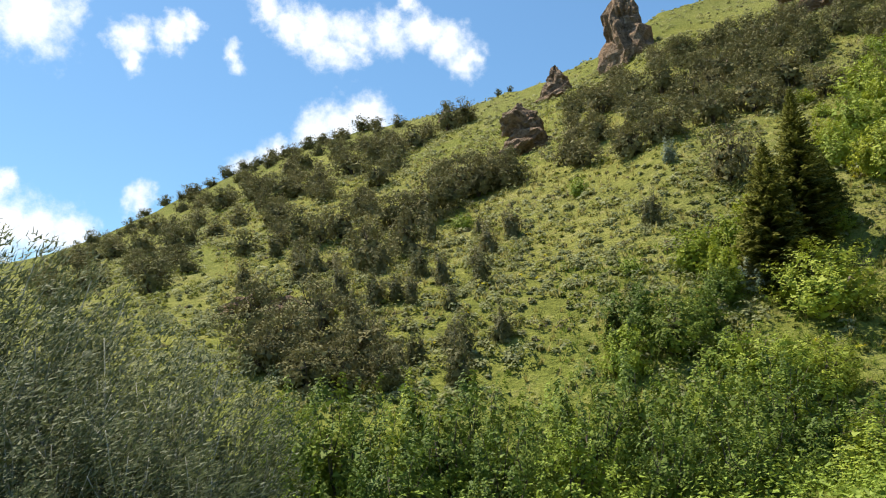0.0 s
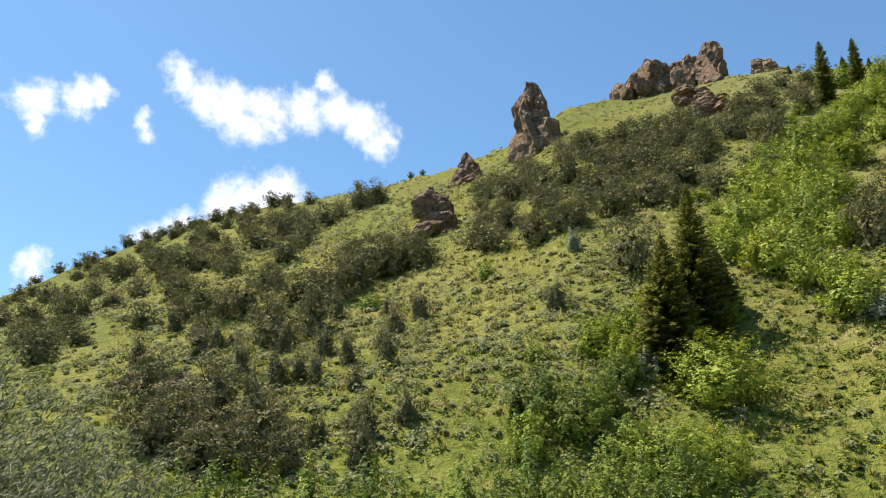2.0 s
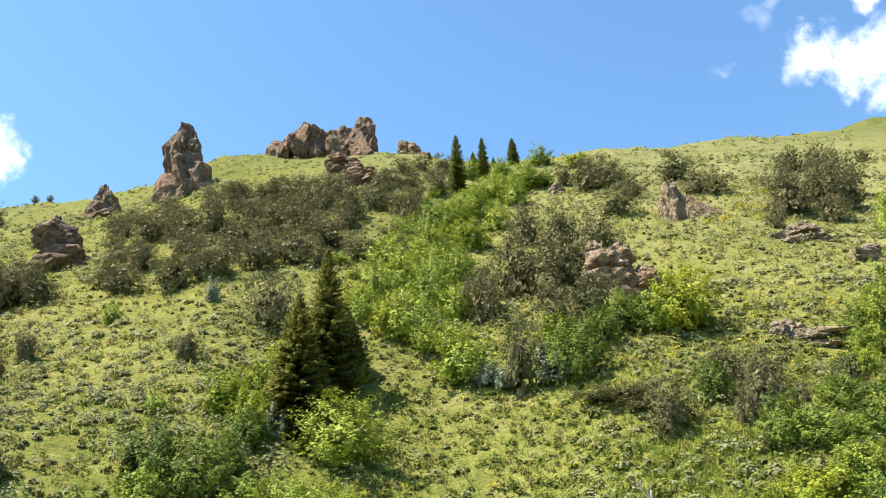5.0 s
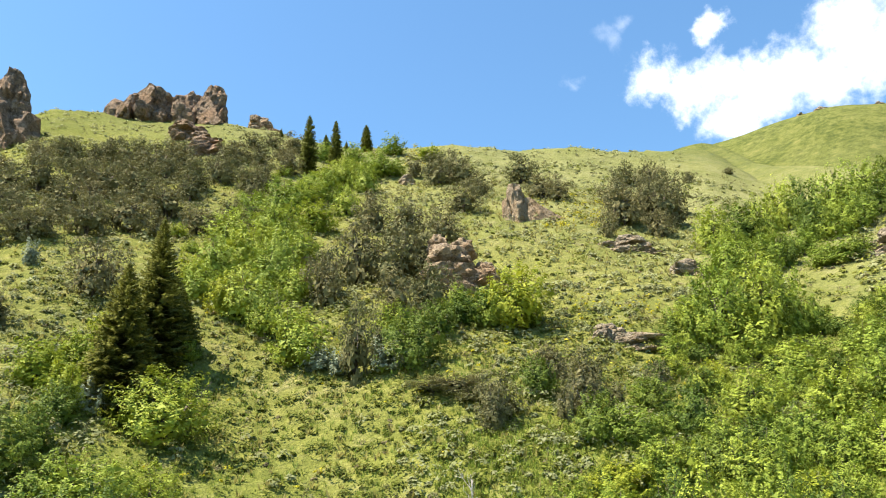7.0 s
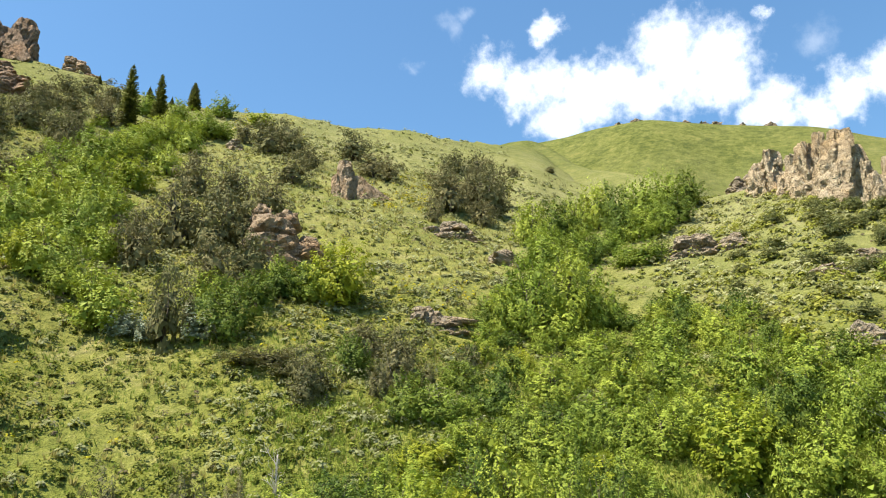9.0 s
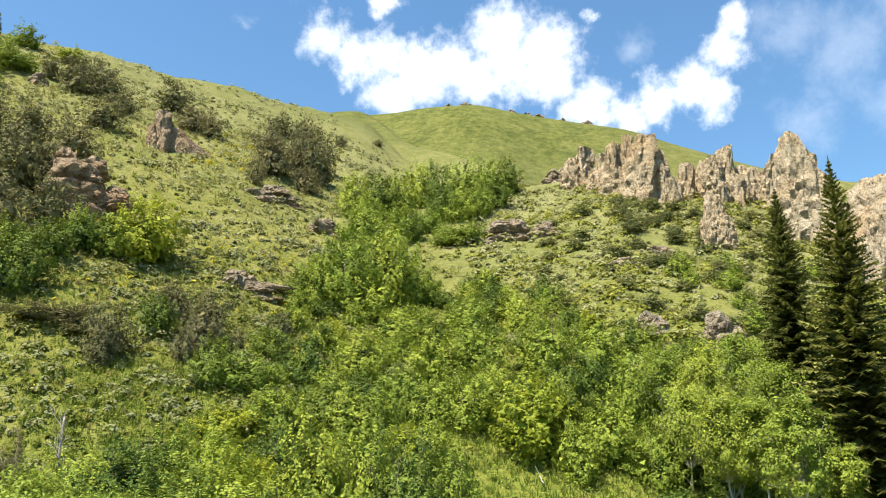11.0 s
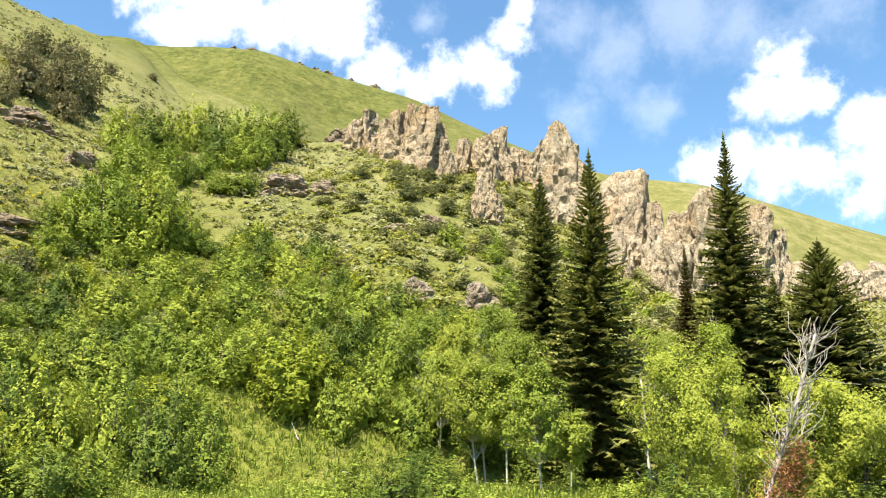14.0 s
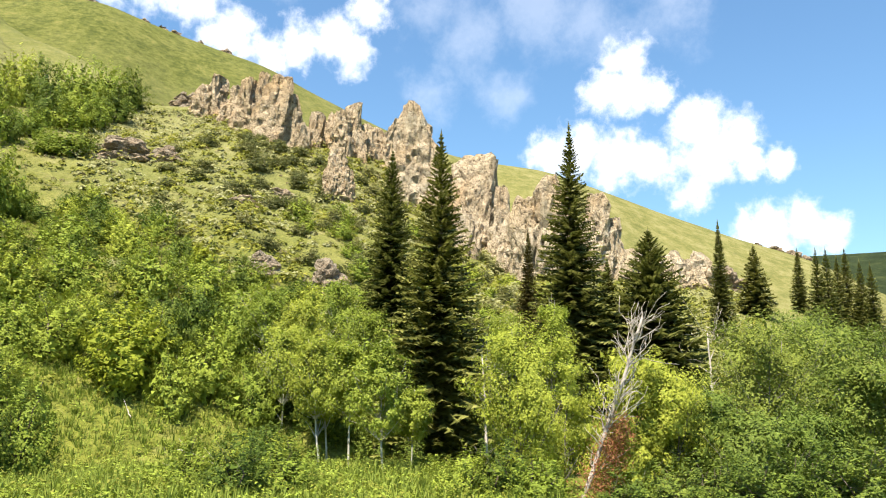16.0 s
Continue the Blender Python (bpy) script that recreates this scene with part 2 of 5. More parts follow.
def rock_material(name, shadowy, body, pale, rust):
    """Weathered volcanic breccia: pale and brown bands, rust stains, pits and cracks."""
    s = Shader(name)
    big, mid, fine = s.grain(0.28, 5, 0.65), s.grain(1.1, 6, 0.7), s.grain(5.0, 5, 0.75)
    band = s.grain(0.8, 5, 0.7, stretch=(0.35, 0.35, 1.8))
    c = s.ramp(mid, [(0.28, shadowy), (0.48, body), (0.72, pale)])
    c = s.mix(s.ramp(big, [(0.46, 0.0), (0.60, 0.8)]), c, rust)
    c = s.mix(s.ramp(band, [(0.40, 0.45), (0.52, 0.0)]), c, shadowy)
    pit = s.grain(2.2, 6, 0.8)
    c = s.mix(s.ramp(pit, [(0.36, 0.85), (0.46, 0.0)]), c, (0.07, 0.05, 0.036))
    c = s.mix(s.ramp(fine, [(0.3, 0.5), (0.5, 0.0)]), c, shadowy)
    # open joints between the blocks, wandering, coloured dark and sunk in the relief
    wander = s.add("ShaderNodeVectorMath")
    wander.operation = "MULTIPLY_ADD"
    n = s.add("ShaderNodeTexNoise")
    n.inputs["Scale"].default_value, n.inputs["Detail"].default_value = 1.3, 4
    s.link(s.where, n.inputs["Vector"])
    s.link(n.outputs["Color"], wander.inputs[0])
    wander.inputs[1].default_value = (0.9, 0.9, 0.9)
    s.link(s.where, wander.inputs[2])
    joint = None
    for scale, thin in ((0.5, 0.022), (1.15, 0.03)):
        v = s.add("ShaderNodeTexVoronoi")
        v.feature = "DISTANCE_TO_EDGE"
        v.inputs["Scale"].default_value = scale
        s.link(wander.outputs[0], v.inputs["Vector"])
        mask = s.ramp(v.outputs["Distance"], [(0.0, 1.0), (thin, 0.0)])
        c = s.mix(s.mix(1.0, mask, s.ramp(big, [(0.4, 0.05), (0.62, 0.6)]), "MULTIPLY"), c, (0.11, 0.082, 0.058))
        joint = mask if joint is None else s.mix(0.5, joint, mask)
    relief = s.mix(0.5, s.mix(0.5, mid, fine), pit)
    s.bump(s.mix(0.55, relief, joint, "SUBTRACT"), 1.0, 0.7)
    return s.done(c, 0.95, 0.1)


MAHOGANY_LEAF = leaf_material("mahogany leaf", (0.124, 0.113, 0.052), (0.19, 0.173, 0.078), (0.25, 0.226, 0.104), 0.14, 0.8, (0.75, 1.1))
GREY_LEAF = leaf_material("greyish brush leaf", (0.136, 0.126, 0.053), (0.188, 0.174, 0.077), (0.235, 0.215, 0.102), 0.26)
OLIVE_LEAF = leaf_material("olive brush leaf", (0.13, 0.14, 0.045), (0.21, 0.215, 0.075), (0.29, 0.28, 0.11), 0.32)
GREEN_LEAF = leaf_material("bright shrub leaf", (0.2, 0.237, 0.033), (0.325, 0.385, 0.05), (0.385, 0.44, 0.062), 0.2, 0.6, (0.68, 1.08))
YELLOW_LEAF = leaf_material("yellow green leaf", (0.21, 0.245, 0.024), (0.345, 0.385, 0.036), (0.44, 0.45, 0.05), 0.33, 0.6, (0.7, 1.0))
ASPEN_LEAF = leaf_material("aspen leaf", (0.21, 0.25, 0.035), (0.32, 0.37, 0.05), (0.41, 0.44, 0.075), 0.3, 0.6, (0.8, 1.1))
DEEP_LEAF = leaf_material("deep green leaf", (0.07, 0.1, 0.018), (0.165, 0.222, 0.032), (0.25, 0.305, 0.05), 0.22)
WILLOW_LEAF = leaf_material("willow leaf", (0.08, 0.095, 0.04), (0.15, 0.165, 0.08), (0.26, 0.27, 0.17), 0.3, 0.55, (0.85, 1.1))
SILVER_LEAF = leaf_material("silvery leaf", (0.2, 0.23, 0.15), (0.36, 0.4, 0.27), (0.5, 0.54, 0.4), 0.3)
FIR_LEAF = leaf_material("fir needles", (0.08, 0.086, 0.022), (0.19, 0.195, 0.046), (0.33, 0.32, 0.1), 0.3, 0.6, (0.8, 1.1))
FIR_RUST = leaf_material("browning fir needles", (0.09, 0.07, 0.025), (0.17, 0.14, 0.05), (0.26, 0.21, 0.08), 0.2)
DEAD_NEEDLE = leaf_material("dead rusty needles", (0.22, 0.09, 0.035), (0.38, 0.18, 0.08), (0.48, 0.28, 0.17), 0.3, 0.6, (1.0, 1.1))
SAGE_LEAF = leaf_material("sagebrush leaf", (0.25, 0.255, 0.1), (0.315, 0.318, 0.15), (0.37, 0.368, 0.2), 0.3, 0.8)
HERB_LEAF = leaf_material("herb leaf", (0.13, 0.145, 0.022), (0.25, 0.26, 0.038), (0.34, 0.33, 0.065), 0.3)
DRY_LEAF = leaf_material("dry brush", (0.13, 0.1, 0.06), (0.25, 0.2, 0.12), (0.38, 0.31, 0.19), 0.3)
GRASS_BLADE = leaf_material("grass blade", (0.14, 0.19, 0.03), (0.235, 0.295, 0.046), (0.32, 0.365, 0.072), 0.33)
BUNCH_GRASS = leaf_material("straw bunchgrass", (0.22, 0.2, 0.06), (0.38, 0.34, 0.11), (0.5, 0.43, 0.18), 0.45)
FLOWER = leaf_material("yellow petals", (0.45, 0.36, 0.02), (0.62, 0.50, 0.03), (0.75, 0.62, 0.05), 0.3)
DARK_BARK = bark_material("dark shrub bark", (0.05, 0.04, 0.032), (0.15, 0.125, 0.10))
GREY_BARK = bark_material("grey shrub bark", (0.11, 0.10, 0.085), (0.27, 0.25, 0.22))
FIR_BARK = bark_material("fir bark", (0.07, 0.06, 0.05), (0.20, 0.18, 0.15))
WHITE_BARK = bark_material("aspen bark", (0.30, 0.30, 0.23), (0.50, 0.49, 0.41), 5.0, (0.06, 0.05, 0.04))
WILLOW_BARK = bark_material("pale willow bark", (0.26, 0.26, 0.22), (0.46, 0.46, 0.41))
DEAD_WOOD = bark_material("bleached dead wood", (0.26, 0.23, 0.2), (0.52, 0.48, 0.43), 7.0)
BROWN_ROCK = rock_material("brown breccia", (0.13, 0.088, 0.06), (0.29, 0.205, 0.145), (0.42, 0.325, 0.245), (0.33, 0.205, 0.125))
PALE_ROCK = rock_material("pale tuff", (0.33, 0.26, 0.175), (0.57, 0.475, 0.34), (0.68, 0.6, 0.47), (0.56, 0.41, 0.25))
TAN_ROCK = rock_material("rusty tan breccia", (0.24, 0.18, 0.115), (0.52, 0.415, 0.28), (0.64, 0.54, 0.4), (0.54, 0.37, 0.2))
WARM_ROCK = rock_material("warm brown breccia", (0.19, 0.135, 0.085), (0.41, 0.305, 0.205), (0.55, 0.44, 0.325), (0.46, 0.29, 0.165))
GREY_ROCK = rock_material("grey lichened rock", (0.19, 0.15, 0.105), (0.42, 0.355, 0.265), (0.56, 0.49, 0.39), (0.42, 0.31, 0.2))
# ---- the valley side: one sheet, planned along compass headings ----
# each line: heading, ground distance, elevation seen from the eye
FOOT = [(-180, 30, -3.5), (-60, 30, -4), (-25, 26, -5), (0, 29, -4.8), (20, 32, -3), (35, 34, -1.5), (45, 33, -0.5), (58, 31, -2), (75, 29, -5),
        (90, 30, -5.2), (105, 33, -5), (120, 38, -4.2), (140, 40, -4), (180, 30, -3.5)]
CREST = [(-180, 160, 4), (-100, 180, 3), (-60, 200, 4), (-28, 200, 10.7), (-23, 195, 13.0), (-16, 185, 17.0), (-9.4, 175, 19.8), (-2.6, 165, 21.5),
         (4.3, 155, 23.1), (9.5, 146, 24.4), (12.5, 140, 25.3), (16.6, 150, 27.5), (20, 155, 27.75), (29, 150, 28.3), (33.6, 145, 27.6),
         (40.4, 140, 27.05), (46.3, 143, 27.05), (51, 148, 26.6), (56.7, 155, 26.0), (60, 165, 25.4), (65.4, 180, 24.6), (70, 135, 21.2),
         (75, 112, 20.2), (79.2, 104, 19.7), (84, 99, 20.0), (88, 96, 19.0), (92, 94, 18.4)]
CREST += [(95, 92, 17.0), (98, 90, 16.2), (101, 88, 13.0), (104, 86, 12.0), (107, 84, 12.2), (111, 84, 10.5), (114, 85, 9.0), (119, 88, 7.8),
          (125, 90, 5.5), (135, 92, 3.5), (180, 160, 4)]
DIP = [(-180, 1), (-30, 2), (60, 1.5), (65, -0.1), (70, -1.0), (76, -0.6), (80, 2.0), (86, 3.5), (100, 3.5), (112, 2.5), (125, 1.5), (180, 1)]
FAR = [(-180, 320, 2), (-60, 330, 1), (-28, 330, 6), (-10, 310, 15), (10, 280, 20), (30, 270, 23), (56, 270, 22), (62, 255, 23.4), (65.4, 250, 24.3),
       (67.8, 245, 24.55), (71.8, 240, 24.95), (74, 238, 25.0), (77.4, 238, 24.35), (82.4, 238, 23.3), (85.9, 238, 22.5), (90, 238, 20.8),
       (98, 240, 17.7), (101, 242, 16.9), (106.5, 245, 16.0), (110, 250, 14.8), (115.4, 258, 12.6), (120.6, 265, 10.5), (124.3, 270, 9.1), (126, 272, 8.2), (128, 275, 7.0), (132, 280, 5), (180, 320, 2)]
LAST = [(-180, 1000, 2.5), (-60, 1000, 3), (90, 1000, 5), (110, 950, 6), (119, 900, 8.6), (124, 900, 9.2), (129, 900, 9.2), (140, 950, 8), (180, 1000, 2.5)]


def along(line, h):
    """A smooth curve through a line's rows, one column per quantity, at the headings h."""
    a = np.array(line, float)
    x, h = a[:, 0], np.asarray(h, float)
    i = np.clip(np.searchsorted(x, h, side="right") - 1, 0, len(x) - 2)
    u = ((h - x[i]) / (x[i + 1] - x[i]))[..., None]
    gap = np.diff(x)[:, None]
    s = np.diff(a[:, 1:], axis=0) / gap
    m = np.vstack([s[:1], np.where(s[1:] * s[:-1] > 0, 2 * s[1:] * s[:-1] / np.where(np.abs(s[1:] + s[:-1]) > 1e-9, s[1:] + s[:-1], 1), 0), s[-1:]])
    d = gap[i]
    return (a[i, 1:] * (2 * u**3 - 3 * u**2 + 1) + a[i + 1, 1:] * (3 * u**2 - 2 * u**3) + d * m[i] * (u**3 - 2 * u**2 + u) + d * m[i + 1] * (u**3 - u**2))


def ripple(x, y, wave, seed):
    """Cheap smooth relief in -1..1."""
    rng = np.random.RandomState(seed)
    out = 0
    for k in range(7):
        a, f, p = rng.uniform(0, 2 * math.pi), (0.6 + 0.25 * k) / wave, rng.uniform(0, 6.28)
        out = out + np.sin((x * math.cos(a) + y * math.sin(a)) * f * 2 * math.pi + p + 1.3 * np.sin((x * math.sin(a) - y * math.cos(a)) * f * 3.1 + p))
    return out / 7


def ground_z(x, y):
    """Height of the ground at plan places (arrays)."""
    x, y = np.asarray(x, float), np.asarray(y, float)
    h, r = np.degrees(np.arctan2(x, y)), np.maximum(np.hypot(x, y), 0.01)
    foot, crest, dip, far, last = along(FOOT, h), along(CREST, h), along(DIP, h)[..., 0], along(FAR, h), along(LAST, h)
    tan = lambda e: np.tan(np.radians(e))
    R = [np.zeros_like(r), 0.35 * foot[..., 0], foot[..., 0], crest[..., 0], 0.62 * crest[..., 0] + 0.38 * far[..., 0], far[..., 0], 1.6 * far[..., 0], last[..., 0],
         last[..., 0] * 1.8, np.full_like(r, 6000)]
    zf, zc, z2, z3 = EYE + foot[..., 0] * tan(foot[..., 1]), EYE + crest[..., 0] * tan(crest[..., 1]), EYE + far[..., 0] * tan(far[..., 1]), EYE + last[..., 0] * tan(last[..., 1])
    zd = EYE + R[4] * tan(np.maximum(crest[..., 1] - dip, 2))
    Z = [np.zeros_like(r), zf * 0.25, zf, zc, zd, z2, z2 * 0.85, z3, z3 * 0.8, np.full_like(r, 60)]
    out = np.array(Z[-1], float)
    for i in range(len(R) - 2, -1, -1):
        u = np.clip((r - R[i]) / (R[i + 1] - R[i]), 0, 1)
        if i in (3, 4, 5, 6):
            u = u * u * (3 - 2 * u)
        out = np.where(r < R[i + 1], Z[i] + (Z[i + 1] - Z[i]) * u, out)
    calm = np.clip((r - 6) / 30, 0, 1) * np.clip((205 - r) / 50, 0.12, 1) * np.clip((700 - r) / 300, 0.0, 1)
    return out + calm * (1.1 * ripple(x, y, 38, 3) + 0.35 * ripple(x, y, 9, 4))


def spot(h, r):
    """A place on the ground, by heading and ground distance."""
    x, y = r * math.sin(radians(h)), r * math.cos(radians(h))
    return Vector((x, y, float(ground_z(x, y))))


def mesh_object(name, verts, faces, material, parent=None, smooth=True):
    me = bpy.data.meshes.new(name)
    me.from_pydata(verts, [], faces)
    me.materials.append(material)
    if smooth:
        me.polygons.foreach_set("use_smooth", [True] * len(me.polygons))
    ob = new(name, me)
    ob.parent = parent
    return ob


def build_ground():
    hs = np.concatenate([np.arange(-180, -50, 3.0), np.arange(-50, 142, 0.5), np.arange(142, 180, 3.0)])
    rs = np.concatenate([[1.5, 4, 8, 12], np.geomspace(16, 290, 115), np.geomspace(300, 6000, 30)])
    hh, rr = np.meshgrid(hs, rs)
    x, y = rr * np.sin(np.radians(hh)), rr * np.cos(np.radians(hh))
    v = np.stack([x, y, ground_z(x, y)], -1).reshape(-1, 3)
    n, m = len(hs), len(rs)
    i, j = np.meshgrid(np.arange(n), np.arange(m - 1))
    a, b = j * n + i, j * n + (i + 1) % n
    f = np.stack([a, b, b + n, a + n], -1).reshape(-1, 4)[:, ::-1]
    verts = v.tolist() + [[0, 0, 0]]
    faces = f.tolist() + [[(k + 1) % n, k, len(verts) - 1][::-1] for k in range(n)]
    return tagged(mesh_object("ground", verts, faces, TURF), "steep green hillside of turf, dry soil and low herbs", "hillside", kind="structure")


ground = build_ground()

# ---- builders of plants and rocks ----


def quads(name, verts, material, parent=None):
    """A mesh of loose leaves from an array (leaves, corners, 3), with three or four corners each."""
    verts = np.asarray(verts, np.float32)
    n, k = verts.shape[:2]
    me = bpy.data.meshes.new(name)
    me.vertices.add(k * n), me.loops.add(k * n), me.polygons.add(n)
    me.vertices.foreach_set("co", verts.ravel())
    me.loops.foreach_set("vertex_index", np.arange(k * n, dtype=np.int32))
    me.polygons.foreach_set("loop_start", np.arange(0, k * n, k, dtype=np.int32))
    me.materials.append(material)
    me.update(calc_edges=True)
    ob = new(name, me)
    ob.parent = parent
    return ob


def unit(v):
    return v / np.maximum(np.linalg.norm(v, axis=-1, keepdims=True), 1e-9)


def leaf_fans(at, facing, length, width, rng, fold=0.25, corners=4, sweep=None):
    """Pointed leaves at places (n, 3) whose faces look along facing; with four corners each is folded along its midrib."""
    n = len(at)
    facing = unit(facing)
    way = rng.normal(size=(n, 3))
    if sweep is not None:
        way = way * 0.45 + np.array(sweep)
        along_ = unit(way)
        side = unit(np.cross(facing, along_))
    else:
        along_ = unit(np.cross(facing, way))
        side = np.cross(facing, along_)
    L, B = (length * rng.uniform(0.6, 1.4, (n, 1))), (width * rng.uniform(0.6, 1.4, (n, 1)))
    if corners == 3:
        return np.stack([at - along_ * L * 0.4 + side * B / 2, at + along_ * L * 0.6, at - along_ * L * 0.4 - side * B / 2], 1)
    lift = facing * B * fold
    return np.stack([at - along_ * L / 2, at + side * B / 2 + lift, at + along_ * L / 2, at - side * B / 2 + lift], 1)


def tubes(paths, sides=5):
    """Tapered round limbs grown into one frame: each path is (points, parent, knot), points a list of (place, radius). A limb with a
    parent path springs from that path's ring at the given knot. Returns verts and faces."""
    V, F, rings = [], [], []
    for path, parent, knot in paths:
        pts = [Vector(p) for p, _ in path]
        mine = []
        for k, (p, r) in enumerate(path):
            if k == 0 and parent is not None:
                mine.append(rings[parent][knot])
                continue
            d = (pts[min(k + 1, len(pts) - 1)] - pts[max(k - 1, 0)]).normalized()
            a = (Vector((1, 0.13, 0)) - d * d.dot(Vector((1, 0.13, 0)))).normalized()
            b = d.cross(a)
            mine.append(list(range(len(V), len(V) + sides)))
            for s in range(sides):
                ang = 2 * math.pi * s / sides
                V.append(pts[k] + (a * math.cos(ang) + b * math.sin(ang)) * r)
        for lo, hi in zip(mine, mine[1:]):
            for s in range(sides):
                w = (s + 1) % sides
                F.append((lo[s], lo[w], hi[w], hi[s]))
        F.append(tuple(mine[-1]))
        rings.append(mine)
    return V, F


def limb(a, b, r0, r1, rng, bend=0.12, steps=4):
    """One crooked tapering limb from a to b."""
    a, b = np.array(a, float), np.array(b, float)
    size = np.linalg.norm(b - a)
    out, off = [], np.zeros(3)
    for k in range(steps + 1):
        u = k / steps
        if 0 < k:
            off = off + rng.normal(size=3) * bend * size / steps
        out.append((tuple(a + (b - a) * u + off * (1 if k < steps else 0.6)), r0 + (r1 - r0) * u))
    return out


def shrub(name, leaf, bark, seed, clumps, leaves, length, width, flare=0.6, gap=0.0, upright=0.0, spread=0.30, base=0.0, ragged=0.12, corners=3, boughs=8, sides=4, core=0.13, sweep=None, stem=1.0, heart=230, puffy=False):
    """A many-stemmed shrub of about one metre across and one metre high: a woody frame, and a crown of leafy shoots that fan up and out,
    thick enough in its heart to keep the light out."""
    rng = np.random.RandomState(seed)
    top = new(name)
    lobe = spread * 0.5
    heads, outs = [], []
    bulge = [(rng.uniform(0, 6.28), rng.uniform(0.2, 0.8), rng.uniform(-0.24, 0.2)) for _ in range(7)]
    for k in range(clumps):
        u = min(max((k + 0.5 + rng.uniform(-0.6, 0.6)) / clumps, 0.0), 1.0)
        z = base + (1 - base) * (0.04 + 0.96 * u**1.1)
        wide = 0.49 * math.sqrt(max(0.0, 1 - (max(u - 0.28, 0) / 0.74) ** 2)) * (0.78 + 0.22 * min(1, u / 0.28)) * (1 - 0.3 * upright * u)
        az = k * 2.39996 + rng.normal() * 0.3
        swell = 1 + sum(d * max(0.0, math.cos(az - a)) ** 2 * max(0.0, 1 - abs(u - b) * 2.2) for a, b, d in bulge)
        wide, z = wide * swell, base + (z - base) * (0.88 + 0.12 * swell)
        o = np.array([math.cos(az) * max(wide, 0.02), math.sin(az) * max(wide, 0.02), 0.42 * (z - base - 0.15)])
        o = o / np.linalg.norm(o)
        at = np.array([math.cos(az) * wide, math.sin(az) * wide, z]) * rng.uniform(0.84, 1.05) - o * lobe * 0.9
        heads.append(at + rng.normal(size=3) * ragged * 0.2)
        outs.append(o)
    heads, outs = np.array(heads), np.array(outs)
    order = np.argsort(-heads[:, 2])
    paths = [([((0, 0, -0.08), 0.022 * stem), ((0, 0, 0.0), 0.018 * stem)], None, 0)]
    for k in order[: min(boughs, clumps)]:
        way = heads[k] * (flare, flare, 0.55)
        paths.append((limb((0, 0, 0), way, 0.012 * stem, 0.008 * stem, rng, 0.12 * stem, 3), 0, 1))
        here = len(paths) - 1
        near = np.argsort(((heads - way) ** 2).sum(1))
        for j in (k, near[rng.randint(1, 4)], near[rng.randint(2, 6)]):
            end = heads[j] + rng.normal(size=3) * 0.04
            paths.append((limb(way, end, 0.006 * stem, 0.002, rng, 0.16, 3), here, 3))
    v, f = tubes(paths, sides)
    mesh_object("trunk", v, f, bark, top)
    share = rng.dirichlet(np.full(clumps, 6.0)) * np.clip(0.55 + 1.6 * (heads[:, 2] - base), 0.55, 1)
    per = rng.multinomial(leaves, share / share.sum())
    P, N = [], []
    for c, o, n in zip(heads, outs, per):
        # a spindle of leaves about one shoot, thinning to its tip
        shoot = unit(o * (1 - 0.45 * upright) + np.array([0, 0, 0.55 + 0.8 * upright]) + rng.normal(size=3) * 0.22)
        a = rng.uniform(-1.0, 1.0, (n, 1))
        d = unit(rng.normal(size=(n, 3)))
        thick = lobe * (0.85 - 0.5 * a) * rng.uniform(0.35, 1.0, (n, 1)) ** 0.5
        if puffy:  # rounded heads, each shaded as a ball
            P.append(c + d * lobe * rng.uniform(0.8, 1.3) * rng.uniform(0.5, 1.0, (n, 1)) ** 0.4)
            N.append(d * 1.1 + (0, 0, 0.3) + rng.normal(size=(n, 3)) * 0.14)
            continue
        P.append(c + shoot * a * lobe * (1.45 + 0.8 * upright) * rng.uniform(0.8, 1.2) + d * thick)
        N.append(d * 0.5 + o * 0.95 + (0, 0, 0.32) + rng.normal(size=(n, 3)) * 0.2)
    P, N = np.concatenate(P), np.concatenate(N)
    keep = (P[:, 2] > -0.05) & (rng.uniform(size=len(P)) > gap)
    fans = [leaf_fans(P[keep], N[keep], length, width, rng, corners=corners, sweep=sweep)]
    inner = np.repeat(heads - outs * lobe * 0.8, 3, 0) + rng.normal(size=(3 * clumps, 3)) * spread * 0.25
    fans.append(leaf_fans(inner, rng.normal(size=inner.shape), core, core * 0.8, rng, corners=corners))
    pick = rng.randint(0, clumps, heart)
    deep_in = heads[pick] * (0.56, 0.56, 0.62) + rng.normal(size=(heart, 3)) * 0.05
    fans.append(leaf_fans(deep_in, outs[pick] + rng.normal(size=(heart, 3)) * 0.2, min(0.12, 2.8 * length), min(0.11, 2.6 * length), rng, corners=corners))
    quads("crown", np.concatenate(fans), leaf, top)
    return top


